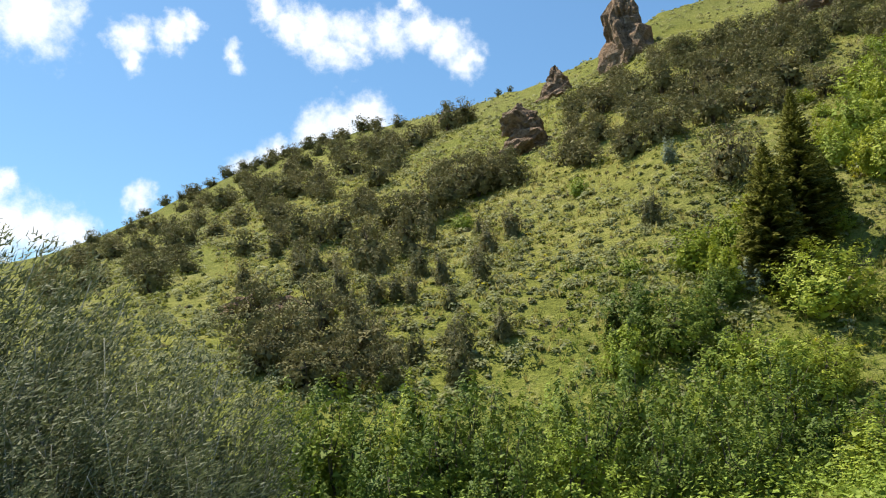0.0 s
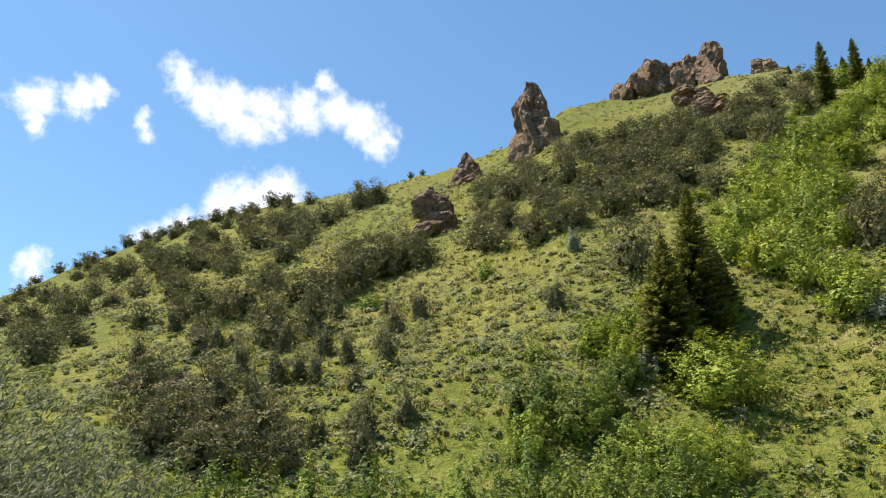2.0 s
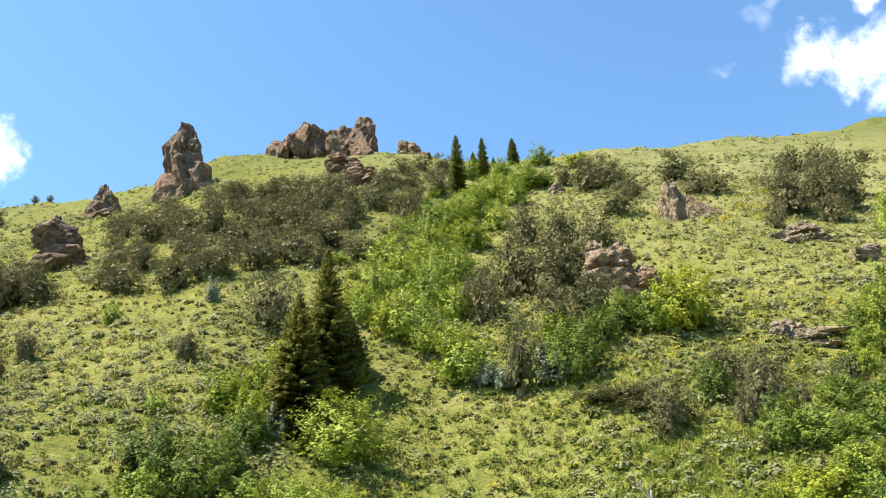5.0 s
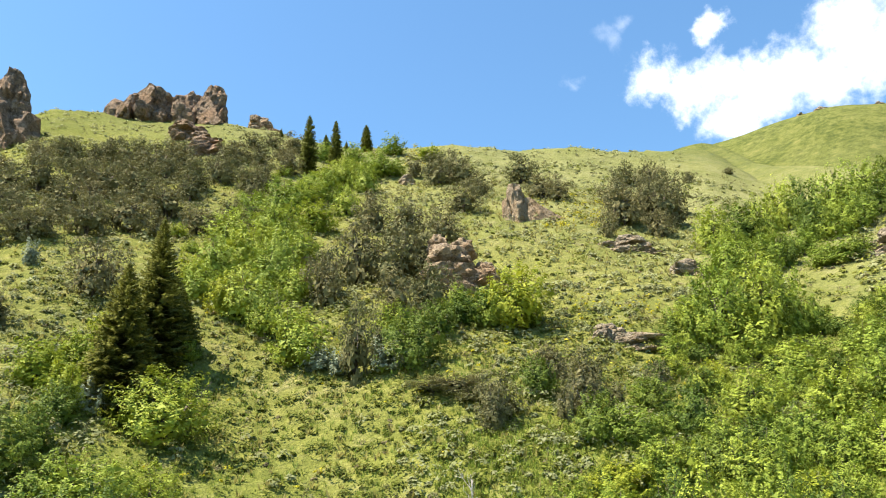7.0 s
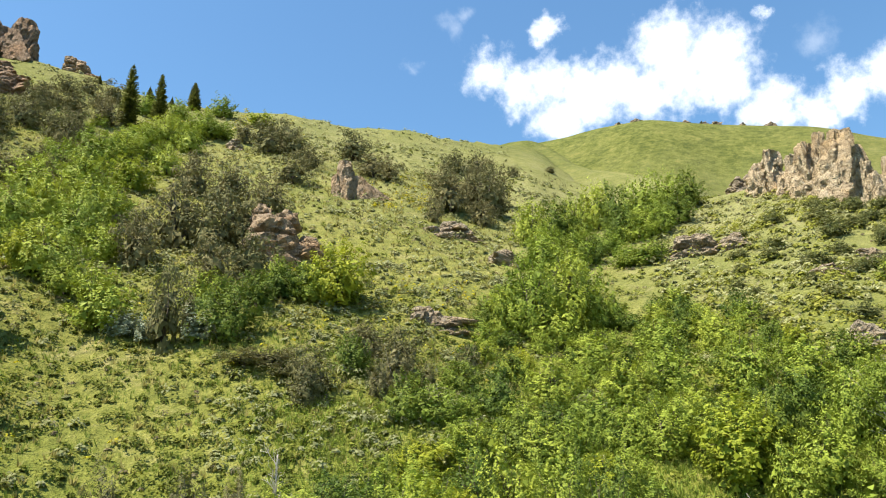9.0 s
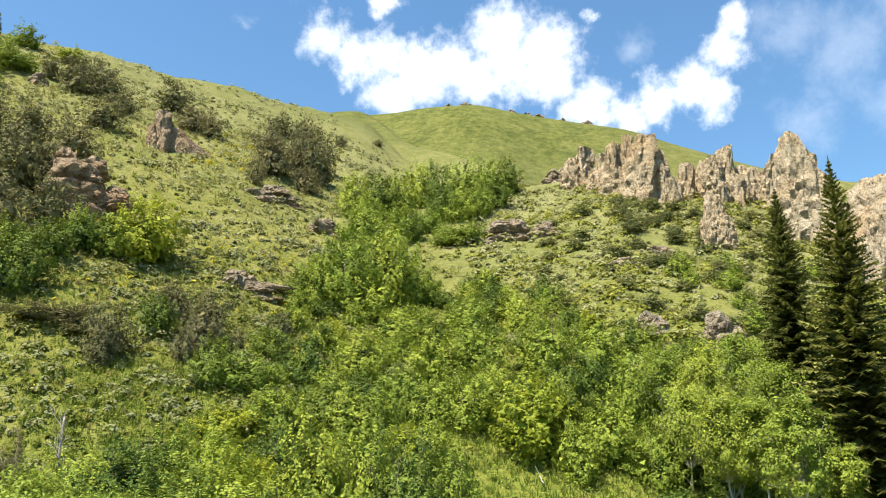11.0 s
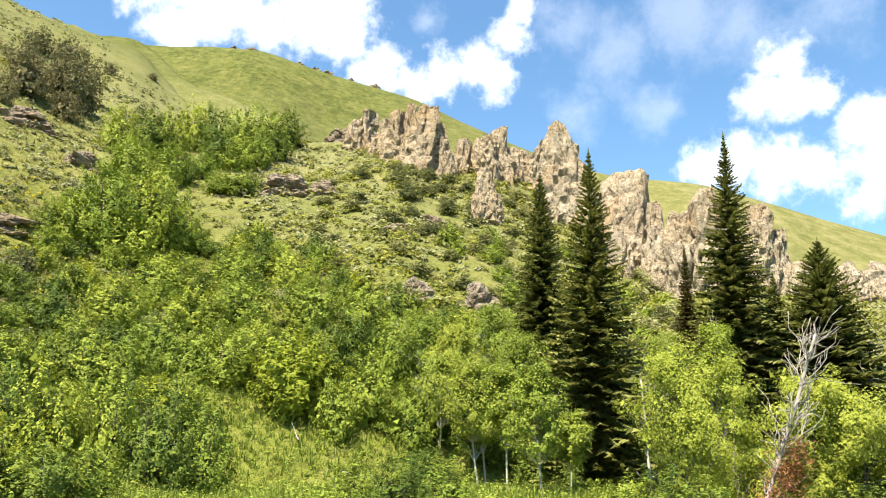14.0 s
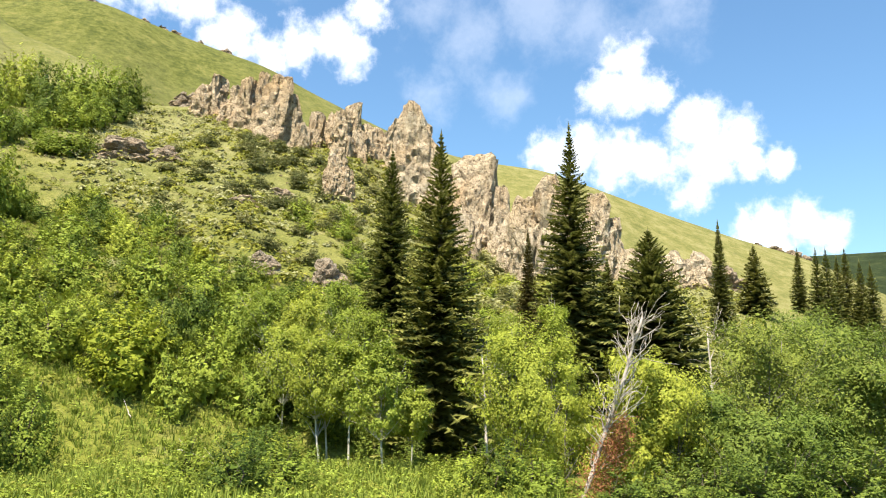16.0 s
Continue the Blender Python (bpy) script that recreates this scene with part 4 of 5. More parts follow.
GREEN_DRAW = [
    (65.1, 77.0, 4.6, 4.3), (67.1, 81.5, 5.5, 4.8), (68.7, 84.2, 5.0, 5.4), (70.3, 93.5, 5.4, 5.6), (71.9, 89.2, 5.5, 5.8), (73.5, 89.2, 5.5, 5.8),
    (75.2, 93.2, 5.4, 5.2), (71.9, 85.2, 4.4, 4.0), (73.4, 83.8, 5.0, 3.7), (74.8, 85.2, 3.8, 3.5), (76.0, 87.8, 4.6, 3.4), (66.4, 70.0, 4.1, 3.4),
    (68.4, 73.5, 4.3, 3.3), (69.8, 74.5, 3.3, 2.8), (73.2, 71.0, 5.0, 2.0), (72.0, 71.2, 3.1, 1.7), (74.4, 71.8, 3.2, 1.6), (70.9, 79.5, 4.2, 2.8),
]
GREEN_UPPER = [
    (64.8, 52.8, 5.0, 4.9), (67.4, 54.5, 5.5, 5.5), (69.4, 56.5, 4.5, 5.0), (66.3, 52.0, 4.4, 3.0), (63.3, 52.2, 3.4, 3.1), (65.9, 67.0, 5.0, 3.2),
    (65.9, 41.8, 3.9, 2.6), (73.3, 36.8, 3.6, 2.5), (69.4, 38.5, 3.0, 2.2), (66.9, 34.5, 2.7, 2.2), (60.1, 35.0, 3.0, 1.8), (63.6, 27.2, 2.5, 2.4),
    (83.2, 34.0, 2.9, 2.6), (81.2, 32.8, 2.3, 2.4), (86.7, 33.2, 3.1, 2.5), (85.2, 37.5, 3.2, 2.9), (88.8, 37.2, 3.4, 2.8),
]
GREEN_FIELD = [
    (71.2, 43.5, 3.7, 2.4), (74.7, 43.0, 3.7, 2.4), (68.8, 49.0, 4.2, 2.4), (79.1, 43.0, 3.7, 3.1), (57.8, 38.0, 3.0, 1.7), (71.0, 36.5, 2.6, 2.2),
    (82.8, 42.5, 3.6, 2.4), (73.8, 50.2, 4.0, 2.2), (77.5, 49.8, 3.9, 2.0),
]
DEEP_DRAW = [
    (62.3, 39.8, 2.8, 2.4), (63.5, 34.8, 2.7, 2.1), (67.5, 30.8, 2.4, 2.6), (55.8, 38.2, 3.0, 2.4), (82.0, 39.2, 3.1, 2.5), (59.4, 31.2, 2.4, 1.9),
    (80.4, 36.2, 2.3, 2.8), (76.9, 94.0, 4.6, 4.8), (68.6, 57.0, 2.6, 2.6),
]
YELLOW_DRAW = [(78.0, 34.8, 4.4, 3.4), (56.9, 34.0, 3.4, 1.7), (56.7, 18.5, 2.0, 1.8), (59.2, 19.2, 1.8, 1.6)]
GREEN_CENTRE = [
    (10.0, 64.5, 1.8, 1.7), (1.4, 65.2, 2.2, 1.3), (13.4, 46.8, 1.6, 1.0), (12.5, 36.8, 2.6, 2.2),
]
DEEP_CENTRE = [(13.6, 39.2, 4.0, 3.0), (16.0, 37.5, 4.2, 2.8), (19.4, 42.2, 3.0, 2.0), (17.8, 39.5, 2.6, 2.0)]
FIR = [
    (22.8, 44.5, 3.2, 8.3), (24.9, 49.2, 3.3, 9.9), (26.4, 51.5, 2.5, 4.4), (35.2, 109.8, 2.6, 9.8), (37.3, 114.8, 2.3, 8.4), (39.7, 133.0, 2.2, 5.6),
    (33.0, 142.0, 0.8, 1.9), (11.9, 39.0, 1.0, 2.3),
]
FIR_EAST = [
    (95.6, 37.8, 2.6, 11.4), (99.2, 31, 2.9, 13.7), (108.7, 42, 3.6, 15.1), (111.2, 44, 2.0, 7.6), (105.6, 45, 1.5, 7.9), (114.1, 44, 3.7, 9.8),
    (118.8, 62, 1.9, 9.1), (121.0, 75, 3.0, 6.5), (123.7, 85, 1.3, 6.5), (124.8, 70, 1.3, 8.3), (125.4, 71, 1.3, 8.4), (126.0, 75, 1.3, 7.4),
    (126.5, 80, 1.3, 7.6), (127.3, 75, 1.4, 7.5), (127.9, 72, 1.6, 7.6),
]
FIR_SMALL = [(36.5, 132.0, 1.7, 3.6), (38.1, 134.5, 0.9, 2.3)]
CRAGS = [
    (14.1, 119.0, 9.8, 14.3), (8.8, 122.0, 5.8, 5.4), (6.75, 88.8, 5.2, 6.9), (0.3, 144.0, 2.8, 4.0), (26.6, 126.0, 6.4, 5.0),
    (27.9, 117.0, 6.4, 5.6), (31.7, 147.1, 5.2, 3.9), (51.2, 83.2, 3.7, 4.8), (46.7, 61.5, 5.0, 6.5), (48.9, 61.5, 5.6, 3.6),
    (35.6, 69.2, 1.9, 1.8), (59.9, 75.2, 4.0, 2.0), (58.1, 74.0, 2.7, 1.3), (63.7, 66.8, 3.7, 1.7), (58.2, 51.5, 3.5, 1.8), (43.0, 103.5, 2.4, 1.8),
]
SPUR_CRAGS = [
    (80.6, 99.5, 3.4, 2.4), (82.2, 93.5, 4.2, 5.1), (83.8, 91.2, 3.6, 4.2), (85.3, 86.8, 3.9, 6.9), (86.8, 83.2, 3.7, 7.4), (88.3, 83.5, 3.2, 6.2),
    (89.5, 86.5, 2.8, 4.0), (90.8, 89.0, 3.0, 3.8), (92.2, 84.8, 4.4, 6.5), (93.6, 88.5, 2.6, 3.8), (91.5, 67.2, 2.7, 4.7), (94.7, 91.0, 3.8, 5.2),
    (97.6, 73.2, 4.5, 10.0), (96.7, 79.8, 2.8, 5.7), (100.3, 84.0, 3.3, 6.1), (101.9, 78.0, 4.5, 9.2), (103.7, 76.0, 3.5, 6.7), (106.0, 66.2, 4.7, 8.5),
    (104.5, 69.2, 3.2, 6.0), (107.6, 69.8, 3.2, 7.3), (100.9, 71.8, 2.8, 3.7),
]
SPUR_TAIL = [
    (110.3, 73.5, 3.7, 7.0), (111.8, 74.2, 3.3, 5.7), (113.6, 78.2, 3.4, 4.3), (115.4, 82.2, 4.6, 3.5), (117.4, 83.8, 5.4, 3.7), (118.9, 85.5, 4.0, 2.6),
    (77.0, 71.2, 5.3, 2.6), (79.4, 71.5, 3.0, 1.5), (86.4, 47.5, 2.2, 1.7), (91.1, 46.0, 2.4, 2.2), (85.0, 60.0, 2.2, 0.9), (87.5, 66.0, 2.4, 1.1),
]
FAR_ROCKS = [(121.2, 264, 3.0, 1.0), (122.3, 266, 5.0, 1.5), (123.2, 268, 6.0, 1.7), (124.0, 269, 5.0, 1.5), (73.7, 232, 4.5, 1.3), (77.2, 232, 4.0, 1.2), (78.6, 231, 3.0, 0.9), (79.4, 231, 3.5, 1.2), (81.2, 231, 2.4, 1.0), (83.0, 232, 3.4, 1.4), (72.4, 231, 2.4, 0.8)]
ASPEN_SLIM = [
    (90.9, 30.5, 2.3, 5.4), (91.5, 31.0, 2.0, 5.0), (93.0, 25.5, 1.7, 4.2), (95.4, 24.0, 1.8, 4.1), (97.3, 27.0, 1.4, 2.9), (93.8, 36.0, 3.0, 4.2),
    (89.8, 35.0, 2.7, 4.2), (88.3, 33, 2.6, 4.4), (103.4, 40, 3.3, 4.8), (92.3, 38, 2.7, 4.3), (87.1, 36, 2.9, 4.2),
]
# the last number of each row below is the elevation of the top
ASPEN_BRIGHT = [
    (105.9, 21, 2.9, 5.4), (114.0, 19.5, 2.9, 3.2), (112.1, 18.5, 1.5, -1.9), (106.4, 26, 2.4, 8.0),
]
ASPEN_EAST = [
    (120.9, 23, 3.6, 4.9), (124.6, 25, 3.5, 4.4), (127.5, 20, 2.5, 2.5), (117.6, 20, 2.3, 0.8), (122.7, 36, 4.7, 6.3), (126.0, 42, 4.8, 5.1),
    (119.8, 38, 4.0, 5.7), (127.8, 45, 4.5, 4.3), (124.0, 55, 5.7, 5.5), (123.9, 19, 2.2, -0.3), (120.1, 18, 2.0, -1.0),
]
# roadside shrubs: heading, distance, width, elevation of the top
TALL_GREEN = [(-12, 19, 2.4, 0.8), (-10, 21, 2.8, 1.9), (-7.5, 19, 2.6, 2.2), (-5, 21, 2.8, 1.2), (-2.5, 20, 2.6, 2.0), (0, 19.5, 2.6, 2.3), (2.5, 20.5, 2.8, 2.4), (5, 19.5, 2.6, 1.4),
              (7.5, 21, 2.8, 2.0), (10, 20, 2.8, 2.6), (12.5, 22, 3.0, 3.2), (15, 20.5, 2.8, 2.8), (17.5, 22, 3.0, 3.3), (20, 21, 2.8, 2.8), (22, 23.5, 3.2, 3.6), (25, 21.5, 3.0, 1.8),
              (28, 20, 2.8, 0.6), (31, 19, 2.6, -0.5), (-3.6, 16, 2.2, -0.6), (3.6, 16, 2.2, -0.4), (9, 16, 2.2, -0.3), (15, 16.5, 2.2, 0.0), (20, 17, 2.2, 0.0)]
TALL_GREEN += [(48, 25, 2.6, 1.5), (51, 23, 2.6, 2.2), (54, 25, 2.8, 3.0), (57, 23.5, 2.6, 2.0), (60, 25, 2.8, 3.2), (63, 24, 2.8, 3.6), (66, 25, 2.8, 3.0), (69, 23, 2.6, 2.0), (72, 24, 2.6, 0.8), (45, 23, 2.0, 0.6)]
TALL_GREEN += [(54, 16.5, 2.2, 0.6), (57, 15.5, 2.2, -0.2), (60, 16, 2.2, -0.8), (62.5, 15.5, 2.0, -1.2), (65, 16, 2.0, -1.8), (82.5, 19, 1.8, -2.6), (85.5, 18, 2.0, -2.4), (88.5, 18.5, 2.2, -2.8),
               (101, 18, 1.8, -3.2), (103.6, 18.5, 2.0, -3.0), (106.3, 17.5, 2.0, -3.4),
               (112.6, 15.5, 1.8, -4.4), (115.2, 15, 1.8, -4.0), (117.8, 15.5, 2.0, -3.4), (120.5, 15, 2.0, -3.2), (123.3, 15.5, 2.2, -2.8), (126.2, 15, 2.2, -2.4), (129, 15.5, 2.2, -2)]
TALL_GREEN = [(h, r, w, EYE + r * math.tan(radians(e)) - spot(h, r).z) for h, r, w, e in TALL_GREEN]
OLIVE_NEAR = [(36, 25, 1.6, 2.2), (41, 26, 1.6, 1.9), (44, 27, 1.4, 1.7), (27, 26, 1.8, 1.7)]

rng = random.Random(11)

# models of each kind of growth, cleared away once they are planted
def by_distance(name, leaf, bark, seeds, clumps, sizes, spread, base=0.0, upright=0.0, ragged=0.2, slim=0.6, core=0.11, stem=1.0, puffy=False):
    """Models of one plant for far, middling and near places: the nearer, the finer the leaves."""
    out = []
    for count, length, boughs, sides in sizes:
        out.append([shrub(name, leaf, bark, s, clumps, count, length, length * slim, spread=spread, base=base, upright=upright, ragged=ragged, boughs=boughs, sides=sides, core=core, stem=stem, puffy=puffy) for s in seeds])
    return out


MAHOGANY = by_distance("mountain_mahogany", MAHOGANY_LEAF, DARK_BARK, (21, 22, 23, 24), 26, ((850, 0.05, 3, 3), (1550, 0.037, 5, 3), (2800, 0.029, 7, 3)), 0.25, 0.05, 0.0, 0.3, 0.75, 0.08, 1.5, True)
BRUSH = by_distance("bitterbrush", GREY_LEAF, GREY_BARK, (31, 32), 26, ((600, 0.09, 4, 3), (1300, 0.055, 6, 3), (2000, 0.045, 7, 3)), 0.22, 0.0, 0.9, 0.2, 0.3)
GREEN = by_distance("leafy_shrub", GREEN_LEAF, DARK_BARK, (41, 42, 43, 44), 70, ((1000, 0.062, 2, 3), (2600, 0.039, 3, 3), (5200, 0.028, 4, 3)), 0.18, 0.0, 0.1, 0.2, 0.62, 0.08)
DEEP = by_distance("deep_green_shrub", DEEP_LEAF, DARK_BARK, (46, 47), 60, ((950, 0.066, 2, 3), (2600, 0.041, 3, 3), (4800, 0.03, 4, 3)), 0.19, 0.0, 0.15, 0.3, 0.65, 0.08)
YELLOW = by_distance("yellow_green_shrub", YELLOW_LEAF, DARK_BARK, (51, 52), 60, ((850, 0.08, 3, 3), (2100, 0.05, 4, 3), (4000, 0.036, 5, 3)), 0.19, 0.0, 0.3, 0.2, 0.7, 0.09)
OLIVE = by_distance("olive_brush", OLIVE_LEAF, GREY_BARK, (35, 36), 30, ((640, 0.075, 3, 3), (1100, 0.055, 4, 3), (1800, 0.04, 5, 3)), 0.26, 0.0, 0.2, 0.2, 0.7, 0.09, 1.0, True)
SILVERS = by_distance("silver_shrub", SILVER_LEAF, GREY_BARK, (61,), 26, ((600, 0.09, 3, 3), (1300, 0.06, 5, 3), (1800, 0.05, 5, 3)), 0.24, 0.0, 0.5, 0.2, 0.5)
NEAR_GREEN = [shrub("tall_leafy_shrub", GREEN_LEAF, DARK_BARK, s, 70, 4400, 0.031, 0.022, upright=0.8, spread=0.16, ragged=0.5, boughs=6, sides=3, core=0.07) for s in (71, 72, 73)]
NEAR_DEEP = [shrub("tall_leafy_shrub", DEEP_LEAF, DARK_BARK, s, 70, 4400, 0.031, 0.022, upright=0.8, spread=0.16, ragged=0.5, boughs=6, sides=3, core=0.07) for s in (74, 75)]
NEAR_OLIVE = [shrub("olive_brush", GREY_LEAF, GREY_BARK, s, 20, 2600, 0.055, 0.018, upright=0.9, spread=0.28, ragged=0.2) for s in (78,)]

MAHOGANY_MIDDLE = [(h, r, w * 1.35, t * 1.35) if r < 46 else (h, r, w, t) for h, r, w, t in MAHOGANY_MIDDLE]
for rows in (MAHOGANY_SKYLINE, MAHOGANY_WEST, MAHOGANY_MIDDLE, MAHOGANY_CRAGS, MAHOGANY_SHELF, MAHOGANY_EAST, MAHOGANY_HEART):
    plant(MAHOGANY, rows, "dark olive mountain mahogany with grey twisted stems on the slope", "shrub", "mahogany on the hillside", rng, 1.12)
plant(BRUSH, BITTERBRUSH, "upright grey-green bitterbrush among the sage", "shrub", "bitterbrush on the hillside", rng, 1.1)
GREEN_GULLY = [(h, r, w, t * 0.93) for h, r, w, t in GREEN_GULLY]
for rows in (GREEN_GULLY, GREEN_LOWER, GREEN_CENTRE):
    plant(GREEN, rows, "bright green leafy shrub in a damp draw", "shrub", "green shrubs of the draws", rng, 1.12)
for rows in ([q for q in GREEN_DRAW if q not in GREEN_DRAW[1::3]], GREEN_UPPER, GREEN_FIELD):
    plant(GREEN, rows, "bright green leafy shrub in a damp draw", "shrub", "green shrubs of the draws", rng, 1.04)
plant(DEEP, DEEP_CENTRE, "deep green rounded shrub at the foot of the slope", "shrub", "green shrubs of the draws", rng)
# every third GREEN_DRAW shrub takes the darker leaf, standing in for shade
plant(DEEP, DEEP_DRAW + GREEN_DRAW[1::3], "deep green leafy shrub in a damp draw, dark partly as shade", "shrub", "green shrubs of the draws", rng)
plant(YELLOW, YELLOW_DRAW, "yellow-green rounded shrub in the thicket", "shrub", "yellow shrubs", rng)
plant(YELLOW, YELLOW_GREEN, "yellow-green shrub beside the firs", "shrub", "yellow shrubs", rng, 1.1)
plant(YELLOW, [(22.6, 33.5, 2.4, 1.5), (19.6, 44, 2.6, 2.2)], "yellow-green shrub beside the firs", "shrub", "yellow shrubs", rng, 1.1)
plant(SILVERS, SILVER, "silvery pale shrub at the edge of the green", "shrub", "silver shrubs", rng, 1.1)
deep = [q for k, q in enumerate(TALL_GREEN) if q[0] > 110 or (q[0] < 32 and k % 4) or (q[0] > 40 and k % 3 == 0)]
plant(NEAR_DEEP, deep, "tall deep green leafy shrub by the roadside", "shrub", "roadside shrubs", rng, 1.0, 0.1)
plant(NEAR_GREEN, [q for q in TALL_GREEN if q not in deep], "tall bright green leafy shrub by the roadside", "shrub", "roadside shrubs", rng, 1.0, 0.1)
plant(NEAR_OLIVE, OLIVE_NEAR, "slender olive brush with thin upright stems", "shrub", "roadside brush", rng, 1.0, 0.1)

# the shrubs round the middle outcrop
# the last three are added dark growth that fills a shadowed hollow
plant(DEEP, [(42.9, 47.5, 4.9, 3.8), (44.9, 51.0, 3.2, 2.4), (46.6, 52.5, 3.4, 2.4), (48.2, 53.5, 3.2, 2.4)], "dark green rounded shrub below the outcrop, most added as shadow fill", "shrub", "green shrubs of the draws", rng)
plant(BRUSH, [(48.4, 40, 2.4, 2.4), (55.0, 42, 2.6, 2.9), (53.6, 41, 1.8, 2.2), (57.2, 43, 1.6, 1.5), (40.2, 49, 1.9, 3.0)], "upright grey-green bitterbrush among the sage", "shrub", "bitterbrush on the hillside", rng)
plant(MAHOGANY, [(46.0, 43.8, 4.0, 1.0), (44.4, 44.2, 3.6, 0.9), (47.2, 43.0, 3.0, 0.9)], "low spreading brown-green brush on the slope", "shrub", "mahogany on the hillside", rng)
plant(DEEP, [(52.0, 43.5, 2.6, 2.2)], "dark green rounded shrub among the sage", "shrub", "green shrubs of the draws", rng)

# extra mahogany where the hillside is thickly grown
plant(BRUSH, scatter(rng, -15, 5, 37, 68, 26, 1.9, 2.1, None, 3.2), "upright grey-green bitterbrush among the sage", "shrub", "bitterbrush on the hillside", rng)
plant(MAHOGANY, scatter(rng, -28, -3, 66, 165, 70, 3.6, 2.7, None, 4.0), "dark olive mountain mahogany with grey twisted stems on the slope", "shrub", "mahogany on the hillside", rng)
plant(MAHOGANY, scatter(rng, 9, 32, 72, 112, 55, 4.0, 3.0, lambda h, r: r > 66 + (h - 9) * 0.5, 3.5), "dark olive mountain mahogany with grey twisted stems on the slope", "shrub", "mahogany on the hillside", rng)

# the green thicket of the draw, and its fringe
REACH = [(50, 28), (54, 31), (57, 37), (60, 47), (64, 62), (68, 72), (72, 64), (78, 55), (84, 47), (92, 43), (98, 42)]


def in_thicket(h, r):
    limit = float(np.interp(h, [q[0] for q in REACH], [q[1] for q in REACH]))
    clear = 71 < h < 87 and r < 37.5 - 0.02 * (h - 79) ** 2
    glade = h > 88 and r < 35
    return r < limit and not clear and not glade


# deep-leaved shrubs, scattered partly to imitate the shadowed gaps of the thicket
plant(DEEP, scatter(rng, 50, 98, 27, 58, 62, 2.4, 1.5, in_thicket, 2.6), "deep green leafy shrub in a damp draw, dark partly as shade", "shrub", "green shrubs of the draws", rng)
plant(GREEN, scatter(rng, 50, 98, 28, 62, 62, 2.5, 1.6, in_thicket, 2.4), "low bright green leafy shrub in a damp draw", "shrub", "green shrubs of the draws", rng)
plant(YELLOW, scatter(rng, 55, 96, 28, 50, 9, 2.2, 1.5, in_thicket, 2.5), "yellow-green shrub in the thicket", "shrub", "yellow shrubs", rng)
plant(GREEN, scatter(rng, 22, 40, 44, 110, 22, 2.5, 1.5, lambda h, r: abs(h - (22 + (r - 44) * 0.24)) < 4.5, 3.2), "bright green leafy shrub in a damp draw", "shrub", "green shrubs of the draws", rng)


# dark understory behind the slim aspens and the firs, partly in place of shade
plant(DEEP, [(89.5, 33.5, 2.4, 1.5), (90.9, 33.0, 2.2, 1.3), (92.2, 32.5, 2.4, 1.5), (93.6, 33.0, 2.2, 1.4), (95.0, 31.5, 2.2, 1.3), (96.2, 33.5, 2.6, 1.7), (97.6, 29.0, 1.8, 1.1), (98.0, 33.5, 2.2, 1.4), (101.5, 31.5, 2.4, 1.3), (103.2, 33.0, 2.6, 1.6), (108.0, 30.0, 2.6, 1.8), (110.5, 29.0, 2.6, 1.8), (116.5, 27.0, 2.6, 1.8)],
      "deep green shrub under aspens and firs, partly standing in for shade", "shrub", "understory shrubs", rng)

# low growth on the slope under the spur crags
plant(GREEN, scatter(rng, 88, 108, 42, 64, 34, 2.2, 1.3, None, 2.0), "low green shrub below the spur crags", "shrub", "shrubs below the spur", rng)
plant(OLIVE, scatter(rng, 79, 108, 48, 82, 80, 2.1, 0.95, None, 2.4), "rounded olive brush below the spur crags", "shrub", "shrubs below the spur", rng)
plant(OLIVE, scatter(rng, 84, 92, 60, 82, 22, 2.4, 1.2, None, 2.4), "rounded olive brush below the spur crags", "shrub", "shrubs below the spur", rng)


# firs
WIDE = {0: 4.0, 1: 3.8, 2: 2.6, 8: 3.6, 9: 4.5, 10: 4.9, 11: 2.4, 13: 7.2}  # the broad ones below the spur
for k, (h, r, w, t) in enumerate(FIR + FIR_EAST + FIR_SMALL):
    near = r < 64
    rusty = abs(h - 105.6) < 0.2
    ob = fir("subalpine_fir", 100 + k, FIR_RUST if rusty else FIR_LEAF, t, WIDE.get(k, max(w, (0.21 if near else 0.15 if h < 60 else 0.27) * t)), 84 if near else 60, 13 if near else 11, 10 if near else 4, taper=0.58 if 3 <= k <= 5 else 1.05 if k == 10 else 0.9, twin=k == 10)
    p = spot(h, r)
    ob.matrix_world = pose(p.x, p.y, p.z - 0.1, 0, 0, 40 * k)
    tagged(ob, "brownish thinning fir among green firs" if rusty else "dark green narrow spire of a subalpine fir", "fir tree", "firs")

# rocks
for k, (h, r, w, t) in enumerate(CRAGS):
    form = "pillar" if k in (0, 1, 3) else "wall" if k == 7 else "pile" if k in (2, 4, 5, 8, 9) else "low"
    rock(WARM_ROCK if 6 <= k <= 9 else BROWN_ROCK if k < 6 else GREY_ROCK, h, r, w * (0.95 if k == 0 else 0.9 if k == 7 else 1.1), t * 1.06, (300 if k < 4 else 302) + k, form, -0.5,
         "tall brown crag of weathered breccia on the ridge" if t > 7 else "brown weathered rock outcrop in the slope", "crags of the ridge",
         ((-0.8, 1.6, 2.9), (0.1, 2.1, 4.7), (1.0, 1.6, 3.1)) if k == 7 else ())
rock(BROWN_ROCK, 24.8, 150.5, 21.0, 10.6, 330, "wall", 0.6, "broad brown crag of weathered breccia on the ridge", "crags of the ridge",
     ((-10.2, 4.6, 4.4), (-8.3, 5.4, 6.5), (-5.6, 6.2, 7.3), (-2.8, 6.0, 8.8), (0.6, 7.0, 7.7), (3.9, 6.6, 8.8), (6.4, 6.0, 10.8), (8.6, 4.6, 6.0)))
